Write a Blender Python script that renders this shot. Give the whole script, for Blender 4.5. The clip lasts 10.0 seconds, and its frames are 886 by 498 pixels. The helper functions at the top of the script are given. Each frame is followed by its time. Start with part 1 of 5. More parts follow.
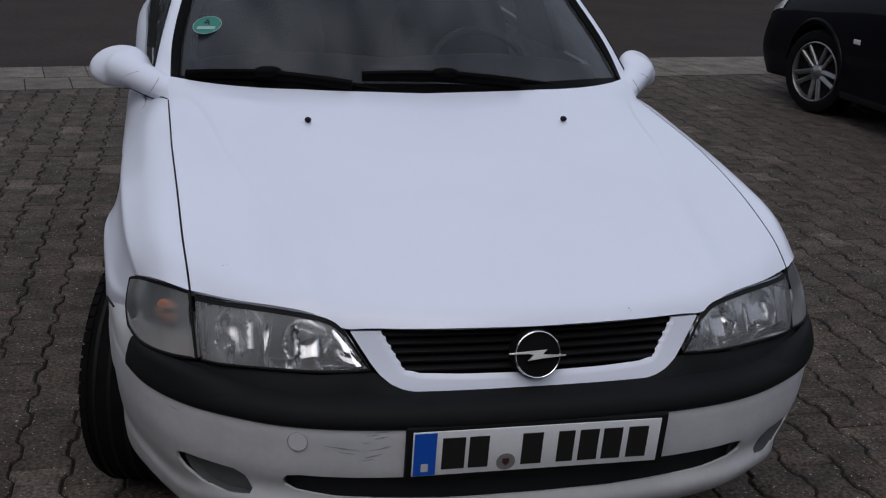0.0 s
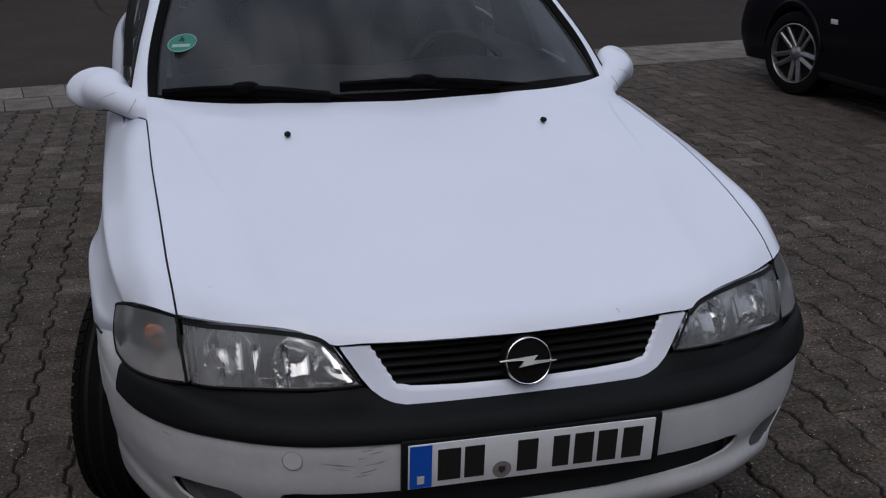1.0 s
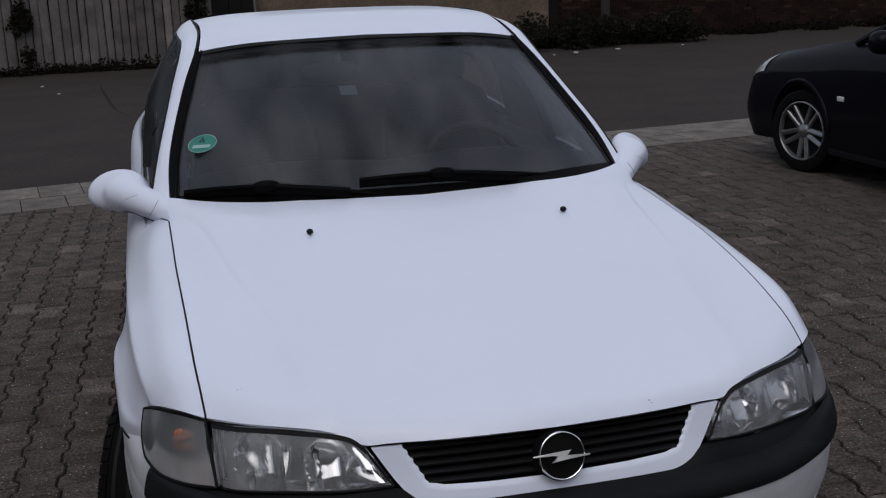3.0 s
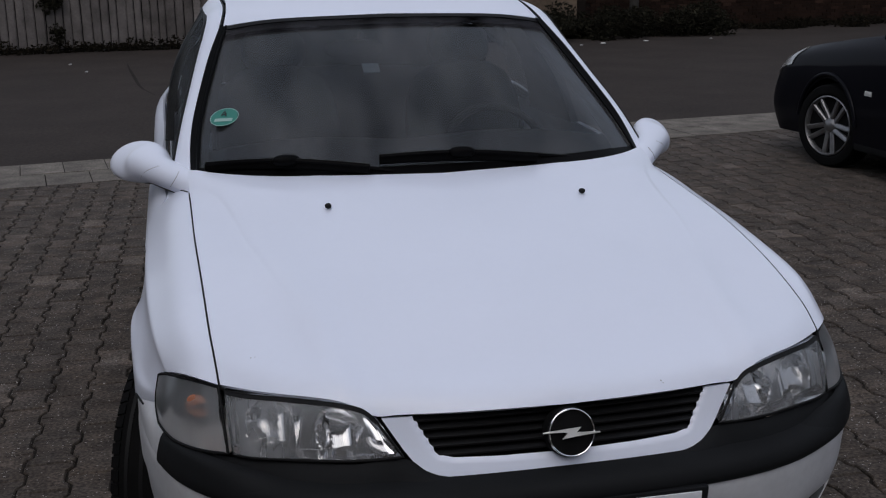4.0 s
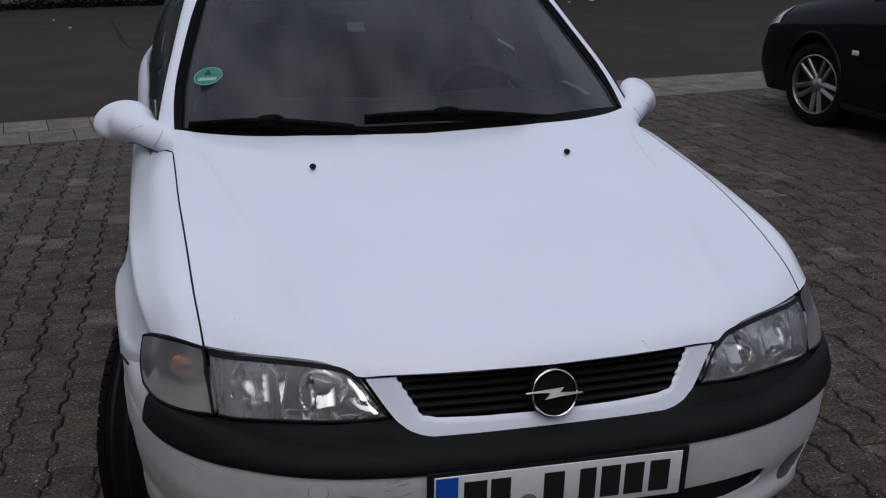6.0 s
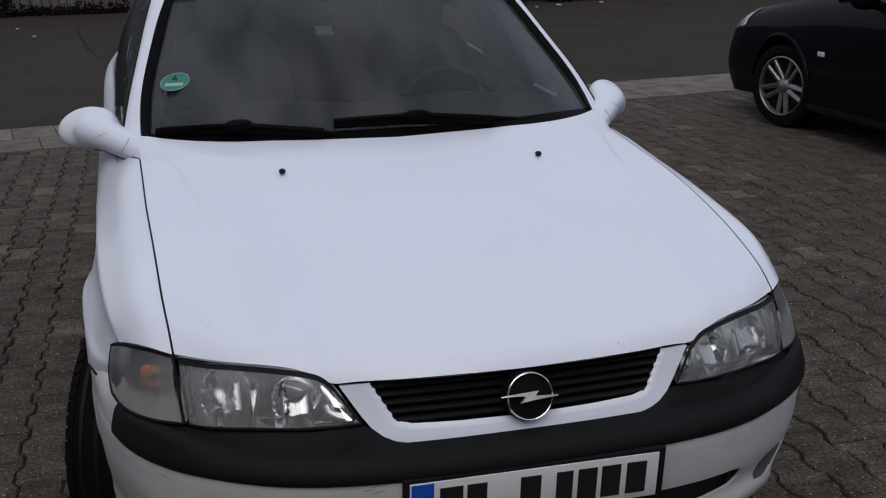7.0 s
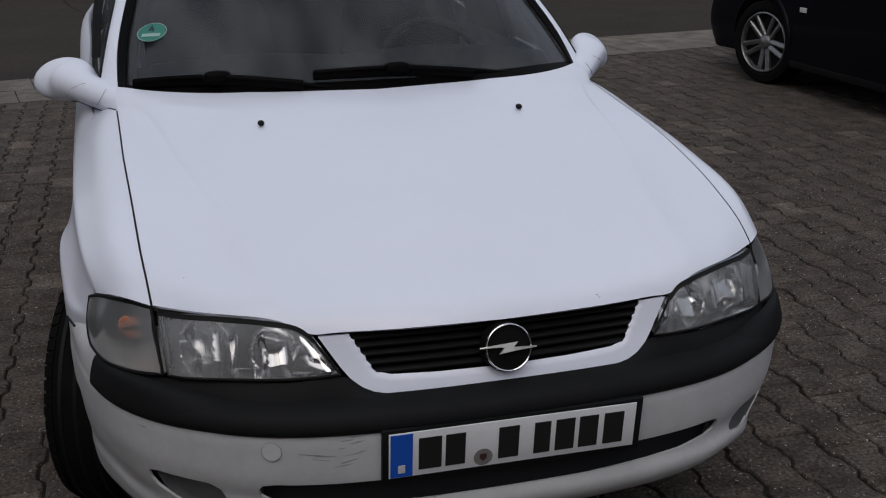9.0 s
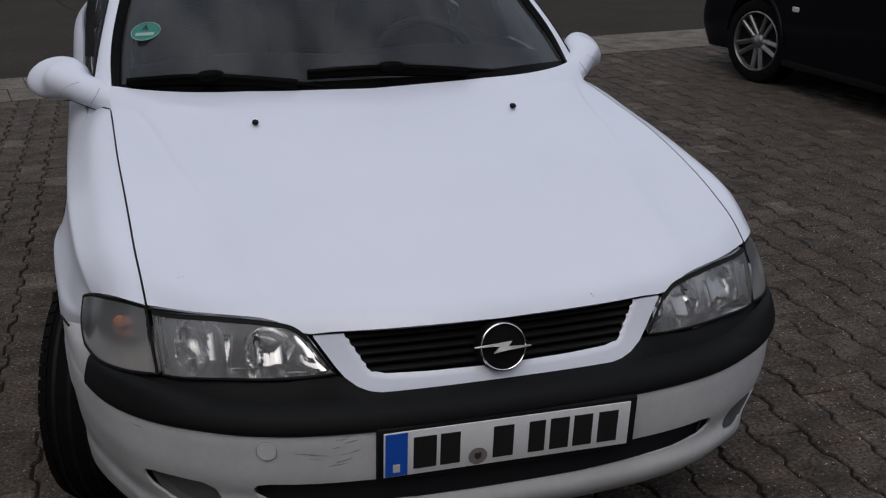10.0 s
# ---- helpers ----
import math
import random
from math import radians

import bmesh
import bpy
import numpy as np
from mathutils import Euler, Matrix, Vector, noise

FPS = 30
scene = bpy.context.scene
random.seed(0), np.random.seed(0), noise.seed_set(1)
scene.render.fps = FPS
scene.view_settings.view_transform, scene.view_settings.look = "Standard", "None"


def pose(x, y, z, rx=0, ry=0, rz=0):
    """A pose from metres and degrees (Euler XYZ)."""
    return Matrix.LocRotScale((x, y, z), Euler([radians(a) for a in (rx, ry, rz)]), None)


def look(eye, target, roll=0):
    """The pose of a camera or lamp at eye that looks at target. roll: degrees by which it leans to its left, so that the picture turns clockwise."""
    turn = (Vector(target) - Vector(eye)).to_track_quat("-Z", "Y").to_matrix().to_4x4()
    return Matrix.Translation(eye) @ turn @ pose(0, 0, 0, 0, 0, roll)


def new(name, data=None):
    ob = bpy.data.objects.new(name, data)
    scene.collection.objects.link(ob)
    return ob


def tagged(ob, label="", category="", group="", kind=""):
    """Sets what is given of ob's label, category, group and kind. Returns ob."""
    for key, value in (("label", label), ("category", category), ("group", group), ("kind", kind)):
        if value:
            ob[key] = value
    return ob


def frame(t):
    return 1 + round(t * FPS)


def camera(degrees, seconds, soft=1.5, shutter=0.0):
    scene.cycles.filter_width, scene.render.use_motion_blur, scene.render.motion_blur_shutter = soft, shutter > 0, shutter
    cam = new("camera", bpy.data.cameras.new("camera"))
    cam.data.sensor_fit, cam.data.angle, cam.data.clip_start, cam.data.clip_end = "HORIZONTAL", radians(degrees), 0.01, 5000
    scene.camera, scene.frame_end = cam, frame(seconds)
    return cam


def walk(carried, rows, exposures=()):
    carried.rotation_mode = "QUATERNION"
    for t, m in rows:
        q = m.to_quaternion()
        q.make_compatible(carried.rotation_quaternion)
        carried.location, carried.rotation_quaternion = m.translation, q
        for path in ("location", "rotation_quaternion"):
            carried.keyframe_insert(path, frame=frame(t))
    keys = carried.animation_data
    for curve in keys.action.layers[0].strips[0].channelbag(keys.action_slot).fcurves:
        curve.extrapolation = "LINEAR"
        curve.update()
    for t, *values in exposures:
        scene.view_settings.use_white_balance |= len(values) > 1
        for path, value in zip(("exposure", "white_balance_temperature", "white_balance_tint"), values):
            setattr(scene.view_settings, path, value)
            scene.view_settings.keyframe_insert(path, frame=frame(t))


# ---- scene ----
cam = camera(43.92, 10.0, soft=1.15)

# seconds, x, y, z, pitch, yaw, roll of the hand-held camera
PATH = [
    (0.0, -0.6640, -1.9478, 1.5424, -18.216, -13.641, 2.540),
    (0.5, -0.6533, -1.9443, 1.5534, -18.479, -13.498, 1.454),
    (1.0, -0.6497, -1.9371, 1.5678, -18.393, -14.141, -0.277),
    (1.5, -0.6537, -1.9222, 1.5711, -17.847, -15.505, -0.474),
    (2.0, -0.6659, -1.9183, 1.5985, -16.798, -16.012, -1.956),
    (2.5, -0.6787, -1.9243, 1.6073, -14.799, -15.300, -2.859),
    (2.7, -0.6803, -1.9194, 1.6020, -14.121, -14.458, -2.879),
    (4.0, -0.6713, -1.9363, 1.5640, -14.579, -12.475, -0.785),
    (4.5, -0.6651, -1.9362, 1.5511, -15.661, -12.416, -0.528),
    (5.0, -0.6709, -1.9439, 1.5644, -16.856, -12.517, -0.260),
    (5.5, -0.6675, -1.9452, 1.5744, -16.866, -12.705, -0.259),
    (7.0, -0.6631, -1.9179, 1.5611, -16.505, -14.717, -0.878),
    (7.5, -0.6708, -1.9174, 1.5564, -16.590, -15.648, -0.303),
    (8.0, -0.6657, -1.9115, 1.5452, -17.514, -15.740, 0.074),
    (8.5, -0.6644, -1.9153, 1.5477, -18.391, -15.726, 0.034),
    (9.0, -0.6592, -1.9191, 1.5491, -18.747, -15.706, -0.446),
    (9.5, -0.6624, -1.9219, 1.5507, -18.827, -15.974, -0.362),
    (10.0, -0.6630, -1.9209, 1.5515, -18.816, -16.087, -0.348),
]


def held(x, y, z, pitch, yaw, roll):
    return pose(x, y, z, 0, 0, yaw) @ pose(0, 0, 0, 90 + pitch) @ pose(0, 0, 0, 0, 0, roll)


walk(cam, [(t, held(*r)) for t, *r in PATH], exposures=[(0.0, 0.0, 6230, 11), (2.7, 0.0, 6230, 11), (4.0, -0.03, 6230, 11), (4.5, 0.06, 6240, 11), (5.5, 0.06, 6260, 11), (8.0, 0.06, 6520, 10), (8.5, 0.0, 6540, 10), (10.0, 0.0, 6540, 10)])

# ---- light: an overcast day ----
world = bpy.data.worlds.new("overcast_sky")
scene.world = world
world.use_nodes = True
wn, wl = world.node_tree.nodes, world.node_tree.links
sky = wn.new("ShaderNodeTexSky")
sky.sky_type, sky.sun_disc = "NISHITA", False
sky.sun_elevation, sky.sun_rotation = radians(52), radians(200)
sky.air_density, sky.dust_density, sky.ozone_density = 1.0, 4.0, 1.0
veil = wn.new("ShaderNodeMix")
veil.data_type = "RGBA"
veil.inputs["Factor"].default_value = 0.62
wl.new(sky.outputs[0], veil.inputs["A"])
veil.inputs["B"].default_value = (5.9, 6.1, 6.6, 1)
clouds, cloud_tone, cloud_mul = wn.new("ShaderNodeTexNoise"), wn.new("ShaderNodeMapRange"), wn.new("ShaderNodeVectorMath")
clouds.inputs["Scale"].default_value, clouds.inputs["Detail"].default_value = 3.0, 4
cloud_tone.inputs["From Min"].default_value, cloud_tone.inputs["From Max"].default_value = 0.3, 0.7
cloud_tone.inputs["To Min"].default_value, cloud_tone.inputs["To Max"].default_value = 0.86, 1.14
cloud_mul.operation = "SCALE"
sky_way = wn.new("ShaderNodeTexCoord")
wl.new(sky_way.outputs["Generated"], clouds.inputs["Vector"])
wl.new(clouds.outputs["Fac"], cloud_tone.inputs["Value"])
wl.new(veil.outputs["Result"], cloud_mul.inputs[0])
wl.new(cloud_tone.outputs["Result"], cloud_mul.inputs["Scale"])
wl.new(cloud_mul.outputs[0], wn["Background"].inputs["Color"])
wn["Background"].inputs["Strength"].default_value = 0.1035

sun = new("sun", bpy.data.lights.new("sun", "SUN"))
sun.data.energy, sun.data.angle, sun.data.color = 0.5, radians(50), (1.0, 0.97, 0.93)
sun.matrix_world = look((-6, -14, 22), (0, 0, 0))


# ---- materials ----
def material(name, colour, rough=0.5, metal=0.0, coat=0.0, spread=0.0, scale=30.0, bump=0.0, fine=400.0, stain=0.0, random_tone=0.0, spec=0.5, specks=0.0, hue=0.0):
    m = bpy.data.materials.new(name)
    m.use_nodes = True
    n, l = m.node_tree.nodes, m.node_tree.links
    b = n["Principled BSDF"]
    b.inputs["Base Color"].default_value = (*colour, 1)
    b.inputs["Roughness"].default_value, b.inputs["Metallic"].default_value = rough, metal
    b.inputs["Coat Weight"].default_value, b.inputs["Coat Roughness"].default_value = coat, 0.04
    b.inputs["Specular IOR Level"].default_value = spec
    co = n.new("ShaderNodeNewGeometry")
    if spread or stain or random_tone:
        coarse, grain = n.new("ShaderNodeTexNoise"), n.new("ShaderNodeTexNoise")
        coarse.inputs["Scale"].default_value, coarse.inputs["Detail"].default_value = scale, 6
        grain.inputs["Scale"].default_value, grain.inputs["Detail"].default_value = fine, 3
        for t in (coarse, grain):
            l.new(co.outputs["Position"], t.inputs["Vector"])
        tone = n.new("ShaderNodeMath")
        tone.operation = "MULTIPLY_ADD"
        tone.inputs[1].default_value, tone.inputs[2].default_value = 2 * stain, 1 - stain
        l.new(coarse.outputs["Fac"], tone.inputs[0])
        tone2 = n.new("ShaderNodeMath")
        tone2.operation = "MULTIPLY_ADD"
        tone2.inputs[1].default_value, tone2.inputs[2].default_value = 2 * spread, 1 - spread
        l.new(grain.outputs["Fac"], tone2.inputs[0])
        both = n.new("ShaderNodeMath")
        both.operation = "MULTIPLY"
        l.new(tone.outputs[0], both.inputs[0])
        l.new(tone2.outputs[0], both.inputs[1])
        last = both
        if random_tone:
            info = n.new("ShaderNodeObjectInfo")
            geo = n.new("ShaderNodeNewGeometry")
            add = n.new("ShaderNodeMath")
            add.operation = "ADD"
            l.new(info.outputs["Random"], add.inputs[0])
            l.new(geo.outputs["Random Per Island"], add.inputs[1])
            frac = n.new("ShaderNodeMath")
            frac.operation = "FRACT"
            l.new(add.outputs[0], frac.inputs[0])
            ramp = n.new("ShaderNodeValToRGB")
            e = ramp.color_ramp.elements
            e[0].position, e[0].color = 0.0, (1 - random_tone,) * 3 + (1,)
            e[1].position, e[1].color = 0.91, (1 + random_tone * 0.6,) * 3 + (1,)
            pale = ramp.color_ramp.elements.new(0.94)
            pale.color = (1 + random_tone * 3.4,) * 3 + (1,)
            l.new(frac.outputs[0], ramp.inputs["Fac"])
            mul = n.new("ShaderNodeMath")
            mul.operation = "MULTIPLY"
            l.new(both.outputs[0], mul.inputs[0])
            l.new(ramp.outputs["Color"], mul.inputs[1])
            last = mul
        vec = n.new("ShaderNodeVectorMath")
        vec.operation = "SCALE"
        vec.inputs[0].default_value = colour
        l.new(last.outputs[0], vec.inputs["Scale"])
        l.new(vec.outputs[0], b.inputs["Base Color"])
        if hue:
            blotch, tint_mix, tinted = n.new("ShaderNodeTexNoise"), n.new("ShaderNodeMix"), n.new("ShaderNodeVectorMath")
            blotch.inputs["Scale"].default_value, blotch.inputs["Detail"].default_value = 7.0, 4
            tint_mix.data_type = "RGBA"
            tint_mix.inputs["A"].default_value, tint_mix.inputs["B"].default_value = (1 - hue, 1, 1 + hue, 1), (1 + hue, 1, 1 - hue, 1)
            tinted.operation = "MULTIPLY"
            l.new(co.outputs["Position"], blotch.inputs["Vector"])
            l.new(blotch.outputs["Fac"], tint_mix.inputs["Factor"])
            l.new(vec.outputs[0], tinted.inputs[0])
            l.new(tint_mix.outputs["Result"], tinted.inputs[1])
            l.new(tinted.outputs[0], b.inputs["Base Color"])
            vec = tinted
        if specks:
            dots, step, mixed = n.new("ShaderNodeTexNoise"), n.new("ShaderNodeValToRGB"), n.new("ShaderNodeMix")
            dots.inputs["Scale"].default_value, dots.inputs["Detail"].default_value = 95, 1
            step.color_ramp.elements[0].position, step.color_ramp.elements[1].position = 0.70, 0.735
            mixed.data_type = "RGBA"
            mixed.inputs["B"].default_value = (specks * 2.2, specks * 2.1, specks * 2.0, 1)
            l.new(co.outputs["Position"], dots.inputs["Vector"])
            l.new(dots.outputs["Fac"], step.inputs["Fac"])
            l.new(step.outputs["Color"], mixed.inputs["Factor"])
            l.new(vec.outputs[0], mixed.inputs["A"])
            l.new(mixed.outputs["Result"], b.inputs["Base Color"])
    if bump:
        t = n.new("ShaderNodeTexNoise")
        t.inputs["Scale"].default_value, t.inputs["Detail"].default_value = fine, 4
        l.new(co.outputs["Position"], t.inputs["Vector"])
        bm_node = n.new("ShaderNodeBump")
        bm_node.inputs["Strength"].default_value, bm_node.inputs["Distance"].default_value = bump, 0.002
        l.new(t.outputs["Fac"], bm_node.inputs["Height"])
        l.new(bm_node.outputs["Normal"], b.inputs["Normal"])
    return m


def glass(name, tint=(1, 1, 1), rough=0.0, gloss=1.0, ribs=0.0, haze=0.0, blur=0.0, mirror=1.0, even=0.0):
    """Thin glazing: clear transmission mixed with a Fresnel mirror, or with an even share of it."""
    m = bpy.data.materials.new(name)
    m.use_nodes = True
    n, l = m.node_tree.nodes, m.node_tree.links
    n.remove(n["Principled BSDF"])
    clear, shine, mix, fres = (n.new("ShaderNode" + k) for k in ("BsdfTransparent", "BsdfGlossy", "MixShader", "Fresnel"))
    if blur:
        n.remove(clear)
        clear = n.new("ShaderNodeBsdfRefraction")
        clear.inputs["Roughness"].default_value, clear.inputs["IOR"].default_value = blur, 1.10
    clear.inputs["Color"].default_value = (*tint, 1)
    shine.inputs["Roughness"].default_value = rough
    shine.inputs["Color"].default_value = (gloss * 0.96, gloss, gloss * 1.06, 1)
    fres.inputs["IOR"].default_value = 1.5
    share = n.new("ShaderNodeMath")
    share.operation, share.use_clamp = "MULTIPLY", True
    share.inputs[1].default_value = mirror
    l.new(fres.outputs[0], share.inputs[0])
    if even:
        mix.inputs["Fac"].default_value = even
    else:
        l.new(share.outputs[0], mix.inputs["Fac"])
    l.new(clear.outputs[0], mix.inputs[1])
    l.new(shine.outputs[0], mix.inputs[2])
    l.new(mix.outputs[0], n["Material Output"].inputs["Surface"])
    # pale smeared layer: bright haze and reflections painted on, along with some dust
    if haze:
        pale_layer, over, spots, amount = n.new("ShaderNodeBsdfDiffuse"), n.new("ShaderNodeMixShader"), n.new("ShaderNodeTexNoise"), n.new("ShaderNodeMath")
        place = n.new("ShaderNodeNewGeometry")
        thin = max(1.0, min(6.0, 0.30 / haze))
        pale_layer.inputs["Color"].default_value = (0.53 / thin, 0.55 / thin, 0.58 / thin, 1)
        spots.inputs["Scale"].default_value, spots.inputs["Detail"].default_value = 9, 5
        amount.operation = "MULTIPLY_ADD"
        amount.inputs[1].default_value, amount.inputs[2].default_value = 5 * haze * max(1, thin), -1.5 * haze * max(1, thin)
        amount.use_clamp = True
        smeared = n.new("ShaderNodeVectorMath")
        smeared.operation = "MULTIPLY"
        smeared.inputs[1].default_value = (1.0, 0.30, 0.30)
        l.new(place.outputs["Position"], smeared.inputs[0])
        l.new(smeared.outputs[0], spots.inputs["Vector"])
        l.new(spots.outputs["Fac"], amount.inputs[0])
        l.new(amount.outputs[0], over.inputs["Fac"])
        l.new(mix.outputs[0], over.inputs[1])
        l.new(pale_layer.outputs[0], over.inputs[2])
        l.new(over.outputs[0], n["Material Output"].inputs["Surface"])
    if ribs:
        co, wave, bn = n.new("ShaderNodeTexCoord"), n.new("ShaderNodeTexWave"), n.new("ShaderNodeBump")
        wave.bands_direction, wave.inputs["Scale"].default_value = "X", ribs
        wave.inputs["Distortion"].default_value = 1.5
        bn.inputs["Strength"].default_value, bn.inputs["Distance"].default_value = 0.12, 0.002
        l.new(co.outputs["Object"], wave.inputs["Vector"])
        l.new(wave.outputs["Fac"], bn.inputs["Height"])
        l.new(bn.outputs["Normal"], shine.inputs["Normal"])
    return m


# white paint; the blue of the reflected sky is mixed into its colour
PAINT = material("white_car_paint", (0.785, 0.828, 0.955), 0.36, coat=0.35, stain=0.03, scale=3.0, spread=0.01, fine=60)
# body white for the bumper, with the shade low on the car darkened into it
PAINT_SHADED = material("shaded_bumper_white", (0.540, 0.553, 0.580), 0.42, coat=0.15, stain=0.22, scale=7.0, spread=0.08, fine=60)
BLACK_PLASTIC = material("black_bumper_plastic", (0.0098, 0.0105, 0.0116), 0.62, spec=0.10, stain=0.25, scale=12, spread=0.15, fine=500, bump=0.1)
RUBBER = material("black_rubber", (0.006, 0.006, 0.0065), 0.6, spec=0.18)
TYRE = material("tyre_rubber", (0.0050, 0.0050, 0.0052), 0.85, spec=0.08, stain=0.4, scale=14, spread=0.3, fine=200, bump=0.3)
# near-black with the shade of hollows put into its colour; also for plain dark parts
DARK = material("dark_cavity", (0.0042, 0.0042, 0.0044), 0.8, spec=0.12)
GRILLE = material("grille_black", (0.006, 0.006, 0.0065), 0.4, spec=0.3)
CHROME = material("chrome", (0.90, 0.90, 0.92), 0.10, metal=1.0)
REFLECTOR = material("lamp_reflector", (0.92, 0.92, 0.93), 0.08, metal=0.95)
rn, rl = REFLECTOR.node_tree.nodes, REFLECTOR.node_tree.links
rpos, rwave, rbump = rn.new("ShaderNodeNewGeometry"), rn.new("ShaderNodeTexWave"), rn.new("ShaderNodeBump")
rwave.bands_direction, rwave.inputs["Scale"].default_value, rwave.inputs["Distortion"].default_value = "X", 80.0, 1.0
rbump.inputs["Strength"].default_value, rbump.inputs["Distance"].default_value = 0.04, 0.002
rl.new(rpos.outputs["Position"], rwave.inputs["Vector"])
rnoise, rsum = rn.new("ShaderNodeTexNoise"), rn.new("ShaderNodeMath")
rnoise.inputs["Scale"].default_value, rnoise.inputs["Detail"].default_value = 22.0, 2
rsum.operation, rsum.inputs[1].default_value = "MULTIPLY_ADD", 14.0
rl.new(rpos.outputs["Position"], rnoise.inputs["Vector"])
rl.new(rnoise.outputs["Fac"], rsum.inputs[0])
rl.new(rwave.outputs["Fac"], rsum.inputs[2])
rl.new(rsum.outputs[0], rbump.inputs["Height"])
rl.new(rbump.outputs["Normal"], rn["Principled BSDF"].inputs["Normal"])
ALLOY = material("alloy_wheel", (0.20, 0.20, 0.205), 0.36, metal=0.75, stain=0.5, scale=20)
STEEL = material("steel_wheel", (0.10, 0.10, 0.11), 0.5, metal=0.6)
SIGNAL_BACK = material("indicator_reflector", (0.84, 0.84, 0.86), 0.30, metal=0.65)
WIPER = material("wiper_black", (0.0022, 0.0022, 0.0024), 0.5, spec=0.05)
BLANK = material("grey_blank_plastic", (0.105, 0.11, 0.115), 0.6, stain=0.4, scale=20)
# for the unseen walls that are added to block sky light
PLAIN_WALL = material("plain_blocker_wall", (0.16, 0.15, 0.14), 0.9, stain=0.25, scale=0.6, spread=0.15, fine=12)
PALE_GREY = material("pale_blue_grey", (0.11, 0.14, 0.165), 0.7)
AMBER = material("amber_bulb", (0.36, 0.145, 0.080), 0.6)
BULB = material("clear_bulb_tip", (0.62, 0.63, 0.65), 0.15, metal=0.6)
LENS = glass("headlight_glass", (0.97, 0.97, 0.97), 0.06, ribs=55.0, haze=0.165)
LENS_SIGNAL = glass("indicator_lens", (0.94, 0.93, 0.92), 0.16, haze=0.19, blur=0.34)
GLASS = glass("windscreen_glass", (0.84, 0.87, 0.90), 0.0, 0.23, haze=0.063, mirror=3.2)
# chrome with a pale diffuse share that stands in for reflected sky
BRIGHT = material("bright_chrome", (0.88, 0.87, 0.84), 0.28, metal=0.55)
SIDE_GLASS = glass("side_window_glass", (0.66, 0.69, 0.70), 0.0, 0.5, even=0.07, haze=0.03)
SUN_BAND = glass("windscreen_sun_band", (0.90, 0.885, 0.95), 0.0, 0.02)
INTERIOR = material("interior_grey_plastic", (0.022, 0.023, 0.026), 0.7, stain=0.2, scale=8, spec=0.3)
FABRIC = material("seat_fabric", (0.028, 0.029, 0.032), 0.9, stain=0.25, scale=10, spread=0.05, fine=120, spec=0.2)
LINER = material("headliner_fabric", (0.12, 0.12, 0.12), 0.9)
PLATE_WHITE = material("plate_white", (0.74, 0.76, 0.80), 0.45, stain=0.08, scale=18, spread=0.05, fine=160)
PLATE_BLUE = material("plate_blue", (0.008, 0.095, 0.56), 0.45)
BLACK_PRINT = material("black_print", (0.012, 0.012, 0.012), 0.5)
PRINT_WHITE = material("pale_print", (0.6, 0.6, 0.6), 0.5)
SEAL = material("seal_grey", (0.20, 0.19, 0.19), 0.4, stain=0.3, scale=90)
SEAL_MARK = material("dark_seal_mark", (0.05, 0.02, 0.02), 0.5)
STICKER = material("green_sticker", (0.022, 0.19, 0.15), 0.5)
STICKER_PALE = material("sticker_pale_print", (0.29, 0.44, 0.41), 0.5)
SCUFF = material("scuffed_paint", (0.30, 0.30, 0.30), 0.7, stain=0.6, scale=60)
DARK_PAINT = material("dark_blue_paint", (0.0034, 0.0034, 0.0058), 0.5, coat=0.15, spec=0.03, stain=0.1, scale=4)
STONE = material("concrete_paver", (0.0650, 0.0532, 0.0445), 0.9, spec=0.2, specks=0.15, hue=0.10, stain=1.0, scale=9.0, spread=1.5, fine=85, bump=1.0, random_tone=0.17)
JOINT = material("joint_sand_and_moss", (0.019, 0.0165, 0.0138), 0.95, spec=0.1, stain=0.5, scale=6, spread=0.3, fine=120, bump=0.5)
SLAB = material("gutter_slab_concrete", (0.136, 0.122, 0.106), 0.9, spec=0.2, stain=0.9, scale=5, spread=0.8, fine=60, bump=0.4, random_tone=0.14)
ASPHALT = material("asphalt", (0.0345, 0.0282, 0.0248), 0.9, spec=0.12, stain=0.4, scale=0.9, spread=0.7, fine=45, bump=0.5)
FENCE_OLD = material("weathered_brown_boards", (0.100, 0.089, 0.084), 0.9, spec=0.15, stain=0.8, scale=3.0, spread=0.3, fine=30, random_tone=0.2)
FENCE = material("weathered_white_boards", (0.112, 0.100, 0.095), 0.85, spec=0.2, stain=0.7, scale=3.0, spread=0.3, fine=30, random_tone=0.15)
RENDER_WALL = material("old_render_and_stone", (0.115, 0.085, 0.062), 0.9, stain=0.7, scale=2.0, spread=0.5, fine=14, bump=0.8, spec=0.2)
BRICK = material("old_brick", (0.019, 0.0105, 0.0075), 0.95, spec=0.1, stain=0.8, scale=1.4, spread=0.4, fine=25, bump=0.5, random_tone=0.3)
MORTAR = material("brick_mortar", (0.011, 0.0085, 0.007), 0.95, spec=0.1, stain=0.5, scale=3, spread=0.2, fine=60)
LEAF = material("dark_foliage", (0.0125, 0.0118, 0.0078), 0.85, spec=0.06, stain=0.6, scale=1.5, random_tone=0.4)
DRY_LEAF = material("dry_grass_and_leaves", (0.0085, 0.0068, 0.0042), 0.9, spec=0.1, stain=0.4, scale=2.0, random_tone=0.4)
PALE_LAMP = material("pale_lamp_glass", (0.42, 0.42, 0.42), 0.15, metal=0.5, stain=0.3, scale=25)
REPEATER = material("repeater_lens", (0.55, 0.55, 0.54), 0.3)
TINTED = material("dark_tinted_glass", (0.004, 0.0045, 0.006), 0.08, spec=0.18)
